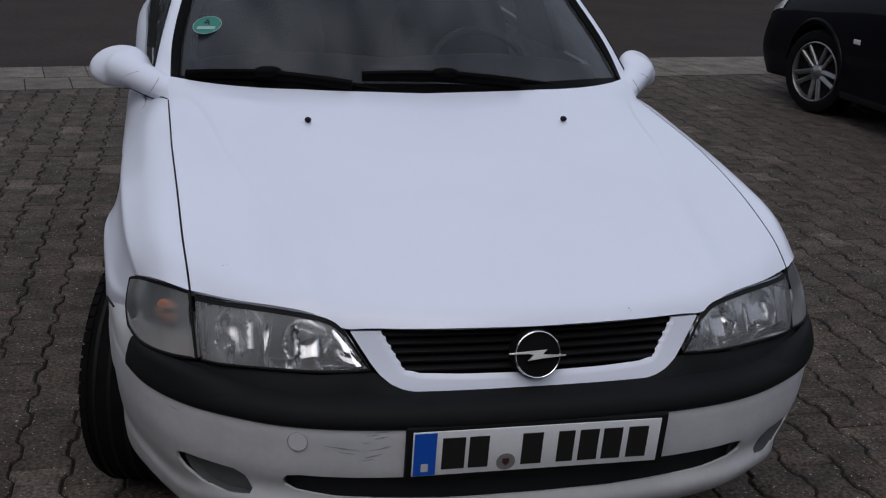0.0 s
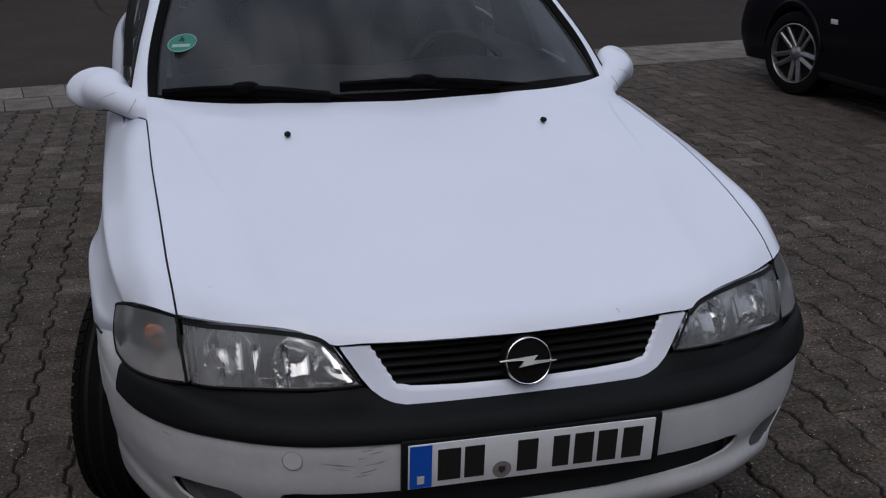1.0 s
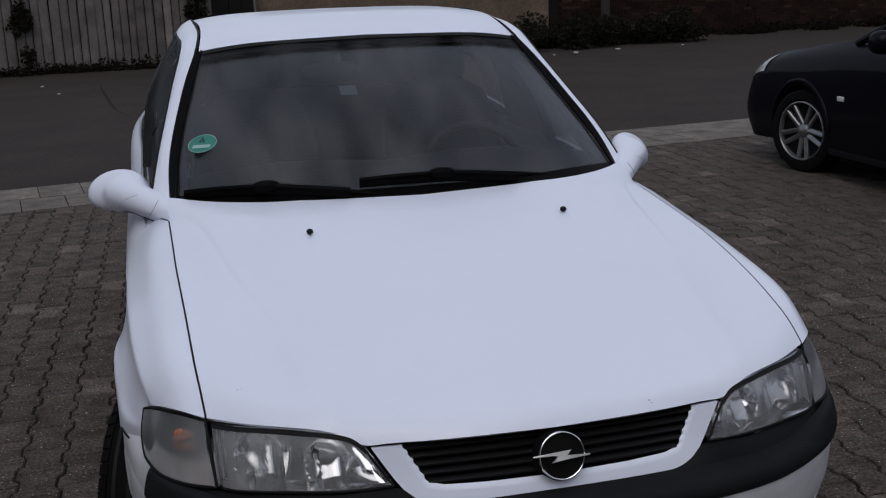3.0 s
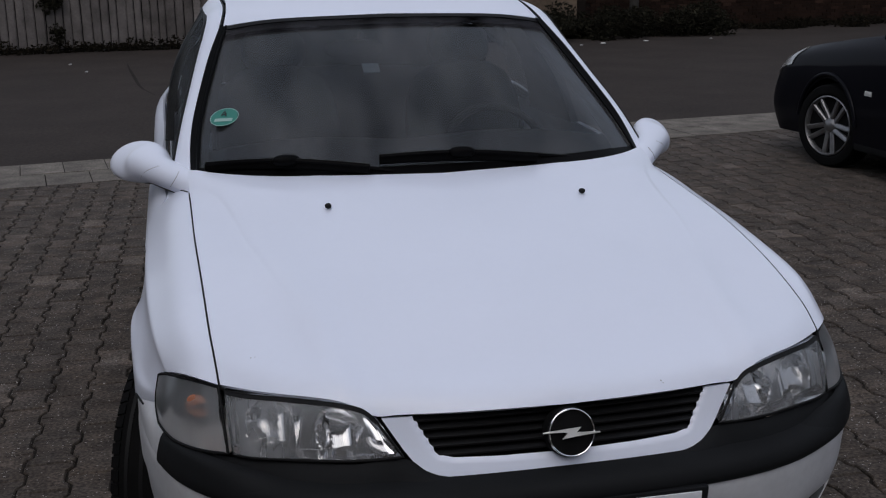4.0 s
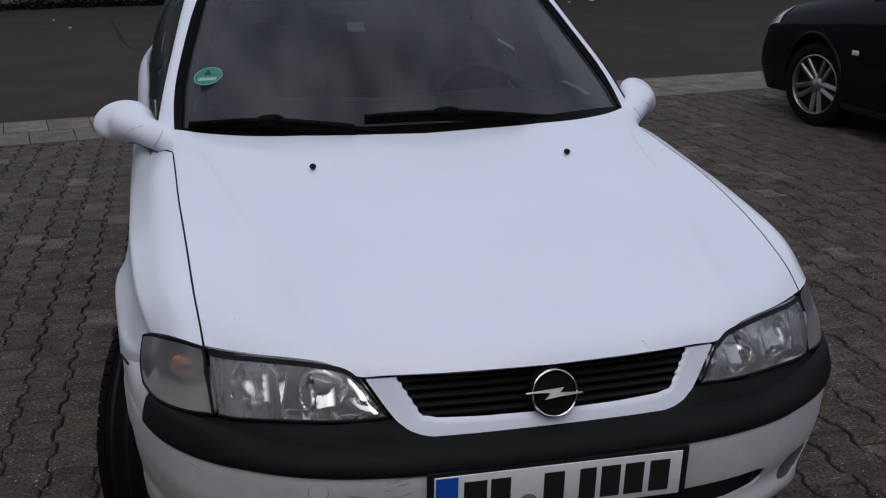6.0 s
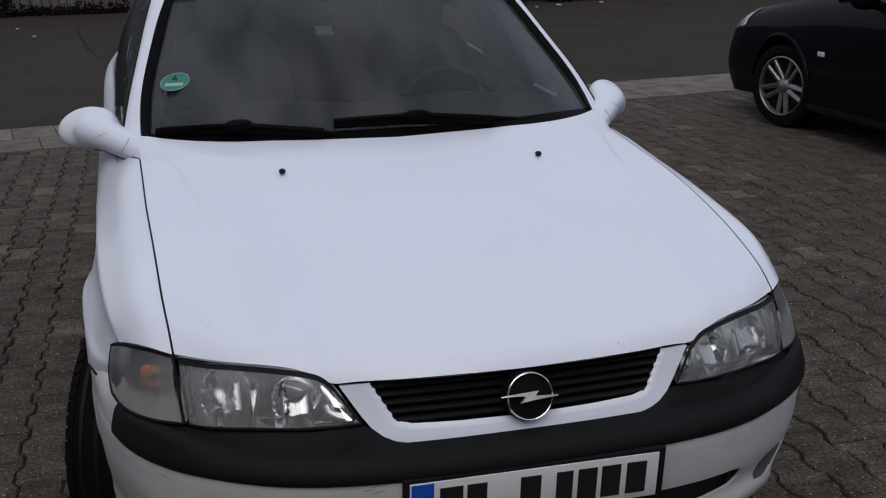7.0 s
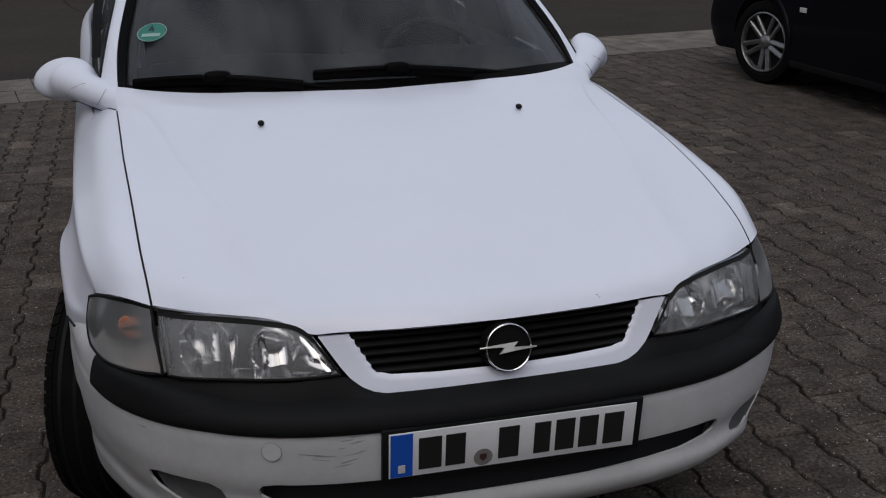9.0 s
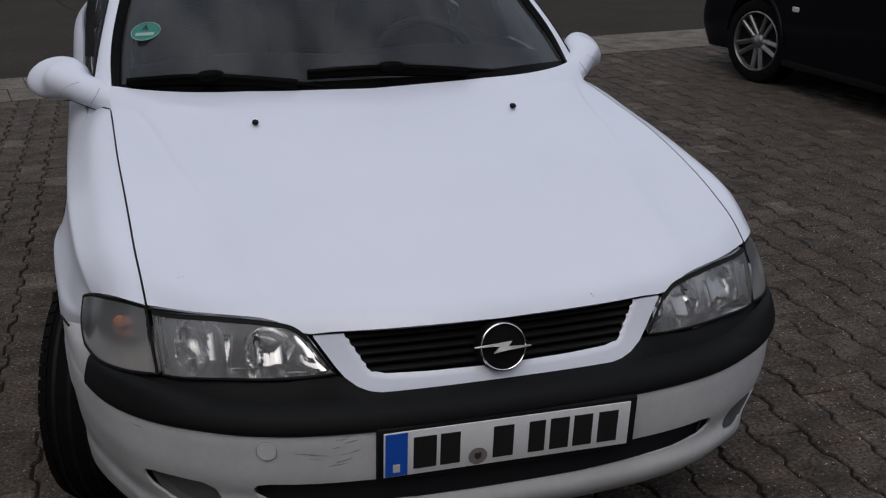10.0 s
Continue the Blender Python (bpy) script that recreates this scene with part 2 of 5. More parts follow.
TIMBER = material("dark_timber", (0.010, 0.0085, 0.0075), 0.9, spec=0.1, stain=0.3, scale=4)
POST = material("grey_post", (0.030, 0.028, 0.025), 0.8, spec=0.2, stain=0.4, scale=6)
LITTER = material("pale_litter", (0.35, 0.35, 0.34), 0.8)


# ---- mesh helpers ----
def mesh_of(name, bm, mat, smooth=True):
    me = bpy.data.meshes.new(name)
    bmesh.ops.recalc_face_normals(bm, faces=bm.faces)
    bm.to_mesh(me)
    bm.free()
    if smooth:
        me.polygons.foreach_set("use_smooth", [True] * len(me.polygons))
        me.set_sharp_from_angle(angle=radians(38))
    me.materials.append(mat)
    return me


def part(name, bm, mat, parent=None, label="", smooth=True):
    ob = new(name, mesh_of(name, bm, mat, smooth))
    if parent:
        ob.parent = parent
        ob.matrix_parent_inverse = Matrix.Translation(-parent.location)
    return tagged(ob, label)


def thing(name, label, category, group="", kind="", at=(0, 0, 0)):
    ob = new(name)
    ob.location = at
    return tagged(ob, label, category, group, kind)


def curve(points, count):
    """A smooth curve through the points, by natural cubic splines over chord length, in count samples."""
    p = np.array(points, float)
    if len(p) == 2:
        return p[0] + np.linspace(0, 1, count)[:, None] * (p[1] - p[0])
    s = np.r_[0, np.cumsum(np.sqrt((np.diff(p, axis=0) ** 2).sum(1)))]
    h = np.diff(s)
    n = len(p)
    a, r = np.zeros((n, n)), np.zeros((n, p.shape[1]))
    a[0, 0] = a[-1, -1] = 1
    for i in range(1, n - 1):
        a[i, i - 1], a[i, i], a[i, i + 1] = h[i - 1], 2 * (h[i - 1] + h[i]), h[i]
        r[i] = 6 * ((p[i + 1] - p[i]) / h[i] - (p[i] - p[i - 1]) / h[i - 1])
    k = np.linalg.solve(a, r)
    q = np.linspace(0, s[-1], count)
    j = np.clip(np.searchsorted(s, q, "right") - 1, 0, n - 2)
    d, e, w = (q - s[j])[:, None], (s[j + 1] - q)[:, None], h[j][:, None]
    return k[j] * e ** 3 / (6 * w) + k[j + 1] * d ** 3 / (6 * w) + (p[j] / w - k[j] * w / 6) * e + (p[j + 1] / w - k[j + 1] * w / 6) * d


def patch(rails, along, across):
    """A surface through the rails: a grid [across][along] of points."""
    lines = np.stack([curve(r, along) for r in rails])
    return np.stack([curve(lines[:, i], across) for i in range(along)], 1)


def smoothed(grid, turns, first=0):
    """The grid with its inner points evened out across the rails."""
    g = np.array(grid, float)
    for _ in range(turns):
        g[1:-1, first:] = 0.5 * g[1:-1, first:] + 0.25 * (g[:-2, first:] + g[2:, first:])
    return g


def sheet(grid, thick=0.0, mirror=False, flip=False, hole=None, both=False):
    """A bmesh of a grid of points, given a thickness inward, mirrored in x or made whole across x = 0. hole(point) < 0 is cut away."""
    bm = bmesh.new()
    g = np.array(grid, float)
    rows, cols, _ = g.shape
    d = np.ones((rows, cols)) if hole is None else np.array([[hole(p) for p in row] for row in g])
    for s in ((1, -1) if both else ((-1,) if mirror else (1,))):
        v = [[bm.verts.new((p[0] * s, p[1], p[2])) for p in row] for row in g]
        cuts = {}

        def cut(a, b):
            key = (min(a, b), max(a, b))
            if key not in cuts:
                (i, j), (k, l) = key
                f = d[i, j] / (d[i, j] - d[k, l])
                q = g[i, j] + (g[k, l] - g[i, j]) * f
                cuts[key] = bm.verts.new((q[0] * s, q[1], q[2]))
            return cuts[key]

        for i in range(rows - 1):
            for j in range(cols - 1):
                ring = ((i, j), (i, j + 1), (i + 1, j + 1), (i + 1, j))
                if all(d[c] > 0 for c in ring):
                    bm.faces.new([v[a][b] for a, b in ring])
                elif any(d[c] > 0 for c in ring):
                    poly = []
                    for c, e in zip(ring, ring[1:] + ring[:1]):
                        if d[c] > 0:
                            poly.append(v[c[0]][c[1]])
                        if (d[c] > 0) != (d[e] > 0):
                            poly.append(cut(c, e))
                    if len(poly) > 2:
                        bm.faces.new(poly)
    bmesh.ops.delete(bm, geom=[v for v in bm.verts if not v.link_faces], context="VERTS")
    bmesh.ops.remove_doubles(bm, verts=bm.verts, dist=0.0004)
    bmesh.ops.recalc_face_normals(bm, faces=bm.faces)
    if thick:
        c = Vector((0, 1.9, 0.55))
        score = sum(f.normal.dot(f.calc_center_median() - c) * f.calc_area() for f in bm.faces)
        if (score < 0) != flip:
            bmesh.ops.reverse_faces(bm, faces=bm.faces)
        bmesh.ops.solidify(bm, geom=bm.faces[:], thickness=thick)
    return bm


def tube(points, radius, sides=8, closed=False, scale_z=1.0, count=None, taper=None):
    """A bar of round section along a smooth line."""
    p = curve(points, count or max(2, len(points) * 5)) if not closed else np.array(points, float)
    bm = bmesh.new()
    n = len(p)
    rings = []
    for i in range(n):
        t = Vector(p[(i + 1) % n] - p[i - 1]) if closed else Vector(p[min(i + 1, n - 1)] - p[max(i - 1, 0)])
        t.normalize()
        side = t.cross(Vector((0, 0, 1)))
        side = side.normalized() if side.length > 0.05 else t.cross(Vector((0, 1, 0))).normalized()
        up = side.cross(t)
        r = radius * (taper(i / (n - 1)) if taper else 1)
        rings.append([bm.verts.new(Vector(p[i]) + r * (math.cos(a) * side + scale_z * math.sin(a) * up)) for a in (2 * math.pi * k / sides for k in range(sides))])
    for i in range(n if closed else n - 1):
        a, b = rings[i], rings[(i + 1) % n]
        for k in range(sides):
            bm.faces.new((a[k], a[(k + 1) % sides], b[(k + 1) % sides], b[k]))
    if not closed:
        bm.faces.new(rings[0])
        bm.faces.new(rings[-1])
    return bm


def lathe(profile, sides=48, axis="X", cap=True):
    """A body of revolution: profile of (radius, along) round the axis."""
    bm = bmesh.new()
    rings = []
    for r, h in profile:
        ring = []
        for k in range(sides):
            a = 2 * math.pi * k / sides
            c, s = r * math.cos(a), r * math.sin(a)
            ring.append(bm.verts.new({"X": (h, c, s), "Y": (c, h, s), "Z": (c, s, h)}[axis]))
        rings.append(ring)
    for a, b in zip(rings, rings[1:]):
        for k in range(sides):
            bm.faces.new((a[k], a[(k + 1) % sides], b[(k + 1) % sides], b[k]))
    for ring in (rings[0], rings[-1]) if cap else ():
        bm.faces.new(ring)
    bmesh.ops.remove_doubles(bm, verts=bm.verts, dist=1e-5)
    return bm


def box(x0, x1, y0, y1, z0, z1, bevel=0.0, m=None):
    bm = bmesh.new()
    bmesh.ops.create_cube(bm, size=1, matrix=Matrix.Translation(((x0 + x1) / 2, (y0 + y1) / 2, (z0 + z1) / 2)) @ Matrix.Diagonal((x1 - x0, y1 - y0, z1 - z0, 1)))
    if bevel:
        bmesh.ops.bevel(bm, geom=bm.edges[:], offset=bevel, segments=2, affect="EDGES", profile=0.5)
    if m:
        bm.transform(m)
    return bm


def slab_of(outline, depth, m=None):
    """A flat piece with the given outline in x, z and a depth along y."""
    bm = bmesh.new()
    front = [bm.verts.new((x, 0, z)) for x, z in outline]
    back = [bm.verts.new((x, depth, z)) for x, z in outline]
    bm.faces.new(front)
    bm.faces.new(back[::-1])
    n = len(front)
    for i in range(n):
        bm.faces.new((front[i], front[(i + 1) % n], back[(i + 1) % n], back[i]))
    if m:
        bm.transform(m)
    return bm


def blob(centre, radii, power=2.0, m=None, seg=24):
    """A rounded body: an ellipsoid that tends to a box with a higher power."""
    bm = bmesh.new()
    bmesh.ops.create_uvsphere(bm, u_segments=seg, v_segments=seg // 2, radius=1)
    for v in bm.verts:
        k = sum(abs(c) ** power for c in v.co) ** (1 / power)
        v.co = Vector(c / k * r for c, r in zip(v.co, radii))
    if m:
        bm.transform(m)
    bmesh.ops.translate(bm, verts=bm.verts, vec=centre)
    return bm


def join(*parts):
    out = bmesh.new()
    for bm in parts:
        me = bpy.data.meshes.new("joined")
        bm.to_mesh(me)
        bm.free()
        out.from_mesh(me)
        bpy.data.meshes.remove(me)
    return out


def inside(poly, x, z):
    """Signed distance to a closed outline, negative inside."""
    best, odd = 1e9, False
    n = len(poly)
    for i in range(n):
        (x0, z0), (x1, z1) = poly[i], poly[(i + 1) % n]
        dx, dz = x1 - x0, z1 - z0
        t = min(1, max(0, ((x - x0) * dx + (z - z0) * dz) / (dx * dx + dz * dz + 1e-12)))
        best = min(best, math.hypot(x - x0 - t * dx, z - z0 - t * dz))
        if (z0 > z) != (z1 > z) and x < (x1 - x0) * (z - z0) / (z1 - z0) + x0:
            odd = not odd
    return -best if odd else best


# ---- ground ----
ROAD_TURN = radians(7.9)


def kerb_y(x, back=0.0):
    """The y of the paving's edge towards the road, and lines parallel to it."""
    return 6.80 + math.tan(ROAD_TURN) * x + back / math.cos(ROAD_TURN)


def plane(x0, x1, y0, y1, z, n=1):
    bm = bmesh.new()
    bmesh.ops.create_grid(bm, x_segments=n, y_segments=n, size=0.5, matrix=Matrix.Translation(((x0 + x1) / 2, (y0 + y1) / 2, z)) @ Matrix.Diagonal((x1 - x0, y1 - y0, 1, 1)))
    return bm


ground = part("ground", plane(-1500, 1500, -1500, 1500, -0.035), ASPHALT, None, "dark grey worn asphalt road surface")
tagged(ground, category="road", kind="structure")
bed_bm = bmesh.new()
bed_low = [bed_bm.verts.new((x, y, -0.034)) for x, y in ((-14, -9), (16, -9), (16, kerb_y(16)), (-14, kerb_y(-14)))]
bed_bm.faces.new(bed_low)
bed_up = bmesh.ops.extrude_face_region(bed_bm, geom=bed_bm.faces[:])["geom"]
bmesh.ops.translate(bed_bm, verts=[v for v in bed_up if isinstance(v, bmesh.types.BMVert)], vec=(0, 0, 0.025))
bed = part("paving_bed", bed_bm, JOINT, None, "dark sand and moss between the pavers")
tagged(bed, category="ground", kind="structure")


def offset(points, d):
    return [(x + d[0], y + d[1], z + d[2]) for x, y, z in points]


def between(a, b, k, push=(0, 0, 0)):
    return [tuple(p * (1 - k) + q * k + s for p, q, s in zip(u, v, push)) for u, v in zip(a, b)]


# ---- the white saloon ----
car = thing("white_saloon_car", "white four-door saloon car with black bumper strip, parked on pavers", "car", at=(0, 2.1, 0))

SHUT = [(0.667, 0.191, 0.747), (0.672, 0.25, 0.779), (0.678, 0.327, 0.805), (0.683, 0.419, 0.831), (0.688, 0.529, 0.856),
        (0.694, 0.658, 0.879), (0.701, 0.821, 0.900), (0.706, 1.018, 0.919), (0.712, 1.235, 0.940)]

# bonnet: rails from the nose to the windscreen
BONNET_RAIL_A = [(0, -0.020, 0.7165), (0, -0.011, 0.734), (0, 0.07, 0.774), (0, 0.25, 0.828), (0, 0.5, 0.882), (0, 0.8, 0.935), (0, 1.0, 0.966), (0, 1.12, 0.985)]
BONNET_RAIL_B = [(0.2, -0.009, 0.7165), (0.2, 0.003, 0.734), (0.2, 0.08, 0.772), (0.2, 0.26, 0.826), (0.2, 0.51, 0.879), (0.2, 0.81, 0.932), (0.2, 1.01, 0.965), (0.2, 1.128, 0.985)]
BONNET_RAIL_C = [(0.373, 0.018, 0.7165), (0.375, 0.031, 0.738), (0.376, 0.10, 0.776), (0.374, 0.28, 0.826), (0.366, 0.54, 0.876), (0.358, 0.83, 0.927), (0.368, 1.03, 0.962), (0.385, 1.145, 0.985)]
BONNET_RAIL_D = [(0.425, 0.034, 0.742), (0.432, 0.052, 0.762), (0.445, 0.135, 0.797), (0.470, 0.34, 0.846), (0.512, 0.57, 0.885), (0.572, 0.86, 0.921), (0.628, 1.10, 0.951), (0.652, 1.285, 0.985)]
SHUT_LINE = [tuple(p) for p in curve(SHUT, 46)]
BONNET_RAIL_G = [(x - 0.0018, y, z) for x, y, z in SHUT_LINE] + [(0.7115, 1.262, 0.951), (0.711, 1.350, 0.984)]
BONNET_RAIL_E = [(0.470, 0.054, 0.751), (0.474, 0.074, 0.767), (0.484, 0.155, 0.794), (0.505, 0.36, 0.840), (0.545, 0.59, 0.877), (0.600, 0.88, 0.911), (0.652, 1.13, 0.940), (0.670, 1.302, 0.985)]
BONNET_RAIL_F = [(0.557, 0.103, 0.751), (0.561, 0.124, 0.766), (0.572, 0.20, 0.791), (0.594, 0.39, 0.833), (0.622, 0.62, 0.871), (0.655, 0.91, 0.905), (0.684, 1.17, 0.933), (0.692, 1.325, 0.985)]
FOLD, EDGE = curve(BONNET_RAIL_D, 40), curve(BONNET_RAIL_G, 40)
BONNET = [BONNET_RAIL_A, BONNET_RAIL_B, BONNET_RAIL_C, BONNET_RAIL_D]
for rail, k, lift in ((BONNET_RAIL_E, 0.25, 0.0005), (BONNET_RAIL_F, 0.62, 0.0025)):
    line = curve(rail, 40)
    rear = np.clip((line[:, 1:2] - 0.30) / 0.35, 0, 1)
    rear = rear * rear * (3 - 2 * rear)
    BONNET.append([tuple(p) for p in line * (1 - rear) + (FOLD * (1 - k) + EDGE * k + np.array([0, 0, lift])) * rear])
BONNET.append(BONNET_RAIL_G)
NOSE_Z = (0.7215, 0.7218, 0.7205, 0.7195, 0.7190)
for k, pos in ((0.85, 2), (0.5, 2)):
    BONNET.insert(pos, between(BONNET[1], BONNET[2], k) if k > 0.8 else between(BONNET[1], BONNET[3], k))
for rail, z in zip(BONNET, NOSE_Z):
    rail[0] = (rail[0][0], rail[0][1], z)
    rail[1] = (rail[1][0], rail[1][1], rail[1][2] + 0.0035)
bonnet_grid = smoothed(patch(BONNET, 90, 160), 24, 16)
even = np.clip((np.arange(90) - 48) / 26.0, 0, 1)[None, :, None]
even = even * even * (3 - 2 * even)
bonnet_grid = bonnet_grid * (1 - even) + smoothed(bonnet_grid, 40) * even
# a fold on each side runs from the mirror's foot and dies out towards the headlight
for point in bonnet_grid.reshape(-1, 3):
    fold_x = float(np.interp(point[1], (0.30, 0.476, 0.60, 0.763, 0.89, 1.02, 1.10, 1.2), (0.470, 0.515, 0.543, 0.576, 0.592, 0.612, 0.630, 0.668)))
    drop = float(np.interp(point[1], (0.30, 0.50, 0.75, 1.0, 1.12, 1.24), (0.0, 0.0010, 0.0030, 0.0042, 0.0028, 0.0)))
    away = abs(point[0]) - fold_x
    if away > -0.010:
        fall = min(1.0, (away + 0.010) / 0.013)
        point[2] -= drop * (fall ** 1.6 if away < 0.003 else max(0.0, 1 - (away - 0.003) / max(0.03, 0.700 - fold_x)))
bonnet = part("bonnet", sheet(bonnet_grid, 0.012, both=True), PAINT, car, "white bonnet with small chips at its front edge")


def wheel_arch(p, y0=0.87, r=0.355, z0=0.315):
    return math.hypot(p[1] - y0, p[2] - z0) - r


FENDER_RAIL_A = [(x + 0.0028, y + 0.002, z - 0.0005) for x, y, z in SHUT_LINE] + [(0.719, 1.28, 0.938), (0.726, 1.36, 0.936)]
FENDER_RAIL_B = [(0.712, 0.240, 0.748), (0.727, 0.36, 0.802), (0.737, 0.55, 0.844), (0.744, 0.8, 0.877), (0.749, 1.02, 0.898), (0.755, 1.24, 0.916), (0.763, 1.36, 0.910)]
FENDER_RAIL_C = [(0.750, 0.305, 0.7380), (0.766, 0.405, 0.780), (0.777, 0.57, 0.812), (0.787, 0.79, 0.836), (0.795, 1.01, 0.851), (0.802, 1.24, 0.866), (0.805, 1.36, 0.869)]
SHOULDER = [(0.777, 0.362, 0.7225), (0.795, 0.435, 0.752), (0.813, 0.565, 0.774), (0.828, 0.78, 0.795), (0.836, 1.00, 0.808), (0.840, 1.24, 0.816), (0.842, 1.36, 0.818)]
WING_SIDE = [(0.787, 0.398, 0.7045), (0.803, 0.460, 0.716), (0.820, 0.588, 0.733), (0.836, 0.79, 0.752), (0.842, 1.01, 0.757), (0.844, 1.24, 0.757), (0.845, 1.36, 0.757)]
LIP_IN = [(0.800, 0.407, 0.668), (0.829, 0.510, 0.662), (0.850, 0.625, 0.680), (0.861, 0.83, 0.706), (0.853, 1.04, 0.700), (0.848, 1.24, 0.695), (0.850, 1.36, 0.692)]
LIP_OUT = [(0.802, 0.407, 0.650), (0.850, 0.540, 0.642), (0.864, 0.64, 0.661), (0.8745, 0.84, 0.694), (0.862, 1.05, 0.680), (0.849, 1.24, 0.680), (0.850, 1.36, 0.680)]
LIP_LOW = [(0.802, 0.430, 0.612), (0.851, 0.545, 0.606), (0.865, 0.65, 0.600), (0.874, 0.85, 0.600), (0.862, 1.06, 0.570), (0.848, 1.24, 0.550), (0.849, 1.36, 0.550)]
SILL = [(0.80, 0.60, 0.30), (0.84, 0.70, 0.30), (0.845, 0.80, 0.28), (0.845, 0.90, 0.26), (0.84, 1.06, 0.25), (0.838, 1.24, 0.24), (0.838, 1.36, 0.24)]
fender_grid = np.concatenate([patch([FENDER_RAIL_A, FENDER_RAIL_B, FENDER_RAIL_C, SHOULDER], 90, 34)[:-1], patch([SHOULDER, WING_SIDE, LIP_IN], 90, 22)[:-1], patch([LIP_IN, LIP_OUT], 90, 6)[:-1], patch([LIP_OUT, LIP_LOW, SILL], 90, 36)])
fender_grid = smoothed(fender_grid, 2)


def fender_hole(p):
    front = 0.60 - p[2] if p[1] < 0.6 else 9
    return min(wheel_arch(p), -front if p[2] < 0.60 and p[1] < 0.62 else 9)


for mirrored in (True, False):
    part("fender", sheet(fender_grid, 0.010, mirror=mirrored, hole=fender_hole), PAINT, car)

for s in (-1, 1):
    part("bonnet_seal", tube([(s * (x + 0.0010), y + 0.001, z - 0.0042) for x, y, z in SHUT_LINE], 0.0026, 6, count=60), RUBBER, car)
    # black tube at the wing's rear end draws the shadow under the mirror foot
    part("mirror_foot_shadow", tube([(s * 0.7150, 1.236, 0.9398), (s * 0.7265, 1.280, 0.9352), (s * 0.7365, 1.319, 0.9296), (s * 0.7490, 1.350, 0.9225)], 0.0020, 6, count=16), RUBBER, car)

# inner body under the panel joints
INNER = [[(0.60, 0.20, 0.70), (0.62, 0.5, 0.80), (0.64, 0.9, 0.86), (0.66, 1.22, 0.90)], [(0.69, 0.20, 0.700), (0.695, 0.4, 0.785), (0.70, 0.7, 0.85), (0.71, 1.0, 0.88), (0.715, 1.22, 0.90)],
         [(0.76, 0.40, 0.60), (0.77, 0.55, 0.70), (0.78, 0.8, 0.73), (0.78, 1.22, 0.74)]]
for mirrored in (True, False):
    part("inner_wing", sheet(patch(INNER, 20, 16), 0.004, mirror=mirrored), DARK, car)

# bumper: plan line from the middle to the wheel arch, as x, y
PLAN = [(0, -0.088), (0.15, -0.086), (0.29, -0.076), (0.42, -0.054), (0.503, -0.026), (0.60, 0.028), (0.66, 0.072), (0.716, 0.130), (0.757, 0.190), (0.79, 0.265), (0.822, 0.37), (0.848, 0.50), (0.852, 0.56)]
plan = curve([(x, y, 0) for x, y in PLAN], 120)
tangent = np.gradient(plan, axis=0)
inward = np.stack([-tangent[:, 1], tangent[:, 0], 0 * tangent[:, 0]], 1)
inward /= np.linalg.norm(inward, axis=1)[:, None]


def corner_share(k):
    """How far the bumper's section has changed to that of its corners, at a part k of the way along."""
    c = np.clip((np.asarray(k, float) - 0.50) / 0.16, 0, 1)
    return c * c * (3 - 2 * c)


def band(profile, start=0.0, end=1.0, across=12, cols=110, side=0.0, corner=None):
    """A strip swept along the bumper's plan; profile rows are (inset, height), corner those at the bumper's corners."""
    k = np.linspace(start, end, cols) * (len(plan) - 1)
    i = np.clip(k.astype(int), 0, len(plan) - 2)
    w = (k - i)[:, None]
    base, inn = plan[i] * (1 - w) + plan[i + 1] * w, inward[i] * (1 - w) + inward[i + 1] * w
    k = np.linspace(start, end, cols)
    slim = (1 - side * np.clip((k - 0.72) / 0.26, 0, 1) ** 1.2)[:, None]
    c = corner_share(k)[:, None]
    rails = [base + inn * (d * (1 - c) + e * c) * slim + np.array([0, 0, 1.0]) * (h * (1 - c) + g * c) for (d, h), (e, g) in zip(profile, corner or profile)]
    lines = np.stack(rails)
    return np.stack([curve(lines[:, j], across) for j in range(cols)], 1)


SLOT = [(-0.2, 0.430), (0.40, 0.430), (0.468, 0.430), (0.493, 0.425), (0.500, 0.412), (0.496, 0.396), (0.475, 0.384), (0.40, 0.375), (0.2, 0.368), (-0.2, 0.366)]
FOG = [(0.701, 0.4125), (0.688, 0.4175), (0.648, 0.419), (0.592, 0.416), (0.570, 0.402), (0.556, 0.372), (0.562, 0.358), (0.604, 0.350), (0.656, 0.352), (0.688, 0.371), (0.702, 0.391), (0.705, 0.404)]


def bumper_hole(p):
    return min(inside(SLOT, p[0], p[2]), inside(FOG, p[0], p[2]))


COVER = [(0.010, 0.556), (0.003, 0.535), (0.004, 0.50), (0.010, 0.45), (0.022, 0.410), (0.032, 0.385), (0.032, 0.364), (0.028, 0.346), (0.031, 0.328), (0.048, 0.302), (0.085, 0.272), (0.15, 0.245)]
COVER_CORNER = [(0.010, 0.556), (0.003, 0.535), (0.004, 0.50), (0.009, 0.45), (0.019, 0.410), (0.027, 0.380), (0.0395, 0.350), (0.0485, 0.324), (0.0485, 0.302), (0.054, 0.282), (0.062, 0.258), (0.076, 0.234)]


def cover_inset(x, z):
    """Where the bumper cover lies at a given x and height: a point of the plan, moved inward."""
    k = float(np.interp(x, plan[:, 0], np.linspace(0, 1, len(plan))))
    c = float(corner_share(k))
    rows = [(-(h * (1 - c) + g * c), d * (1 - c) + e * c) for (d, h), (e, g) in zip(COVER, COVER_CORNER)]
    return float(np.interp(-z, [h for h, _ in rows], [d for _, d in rows]))


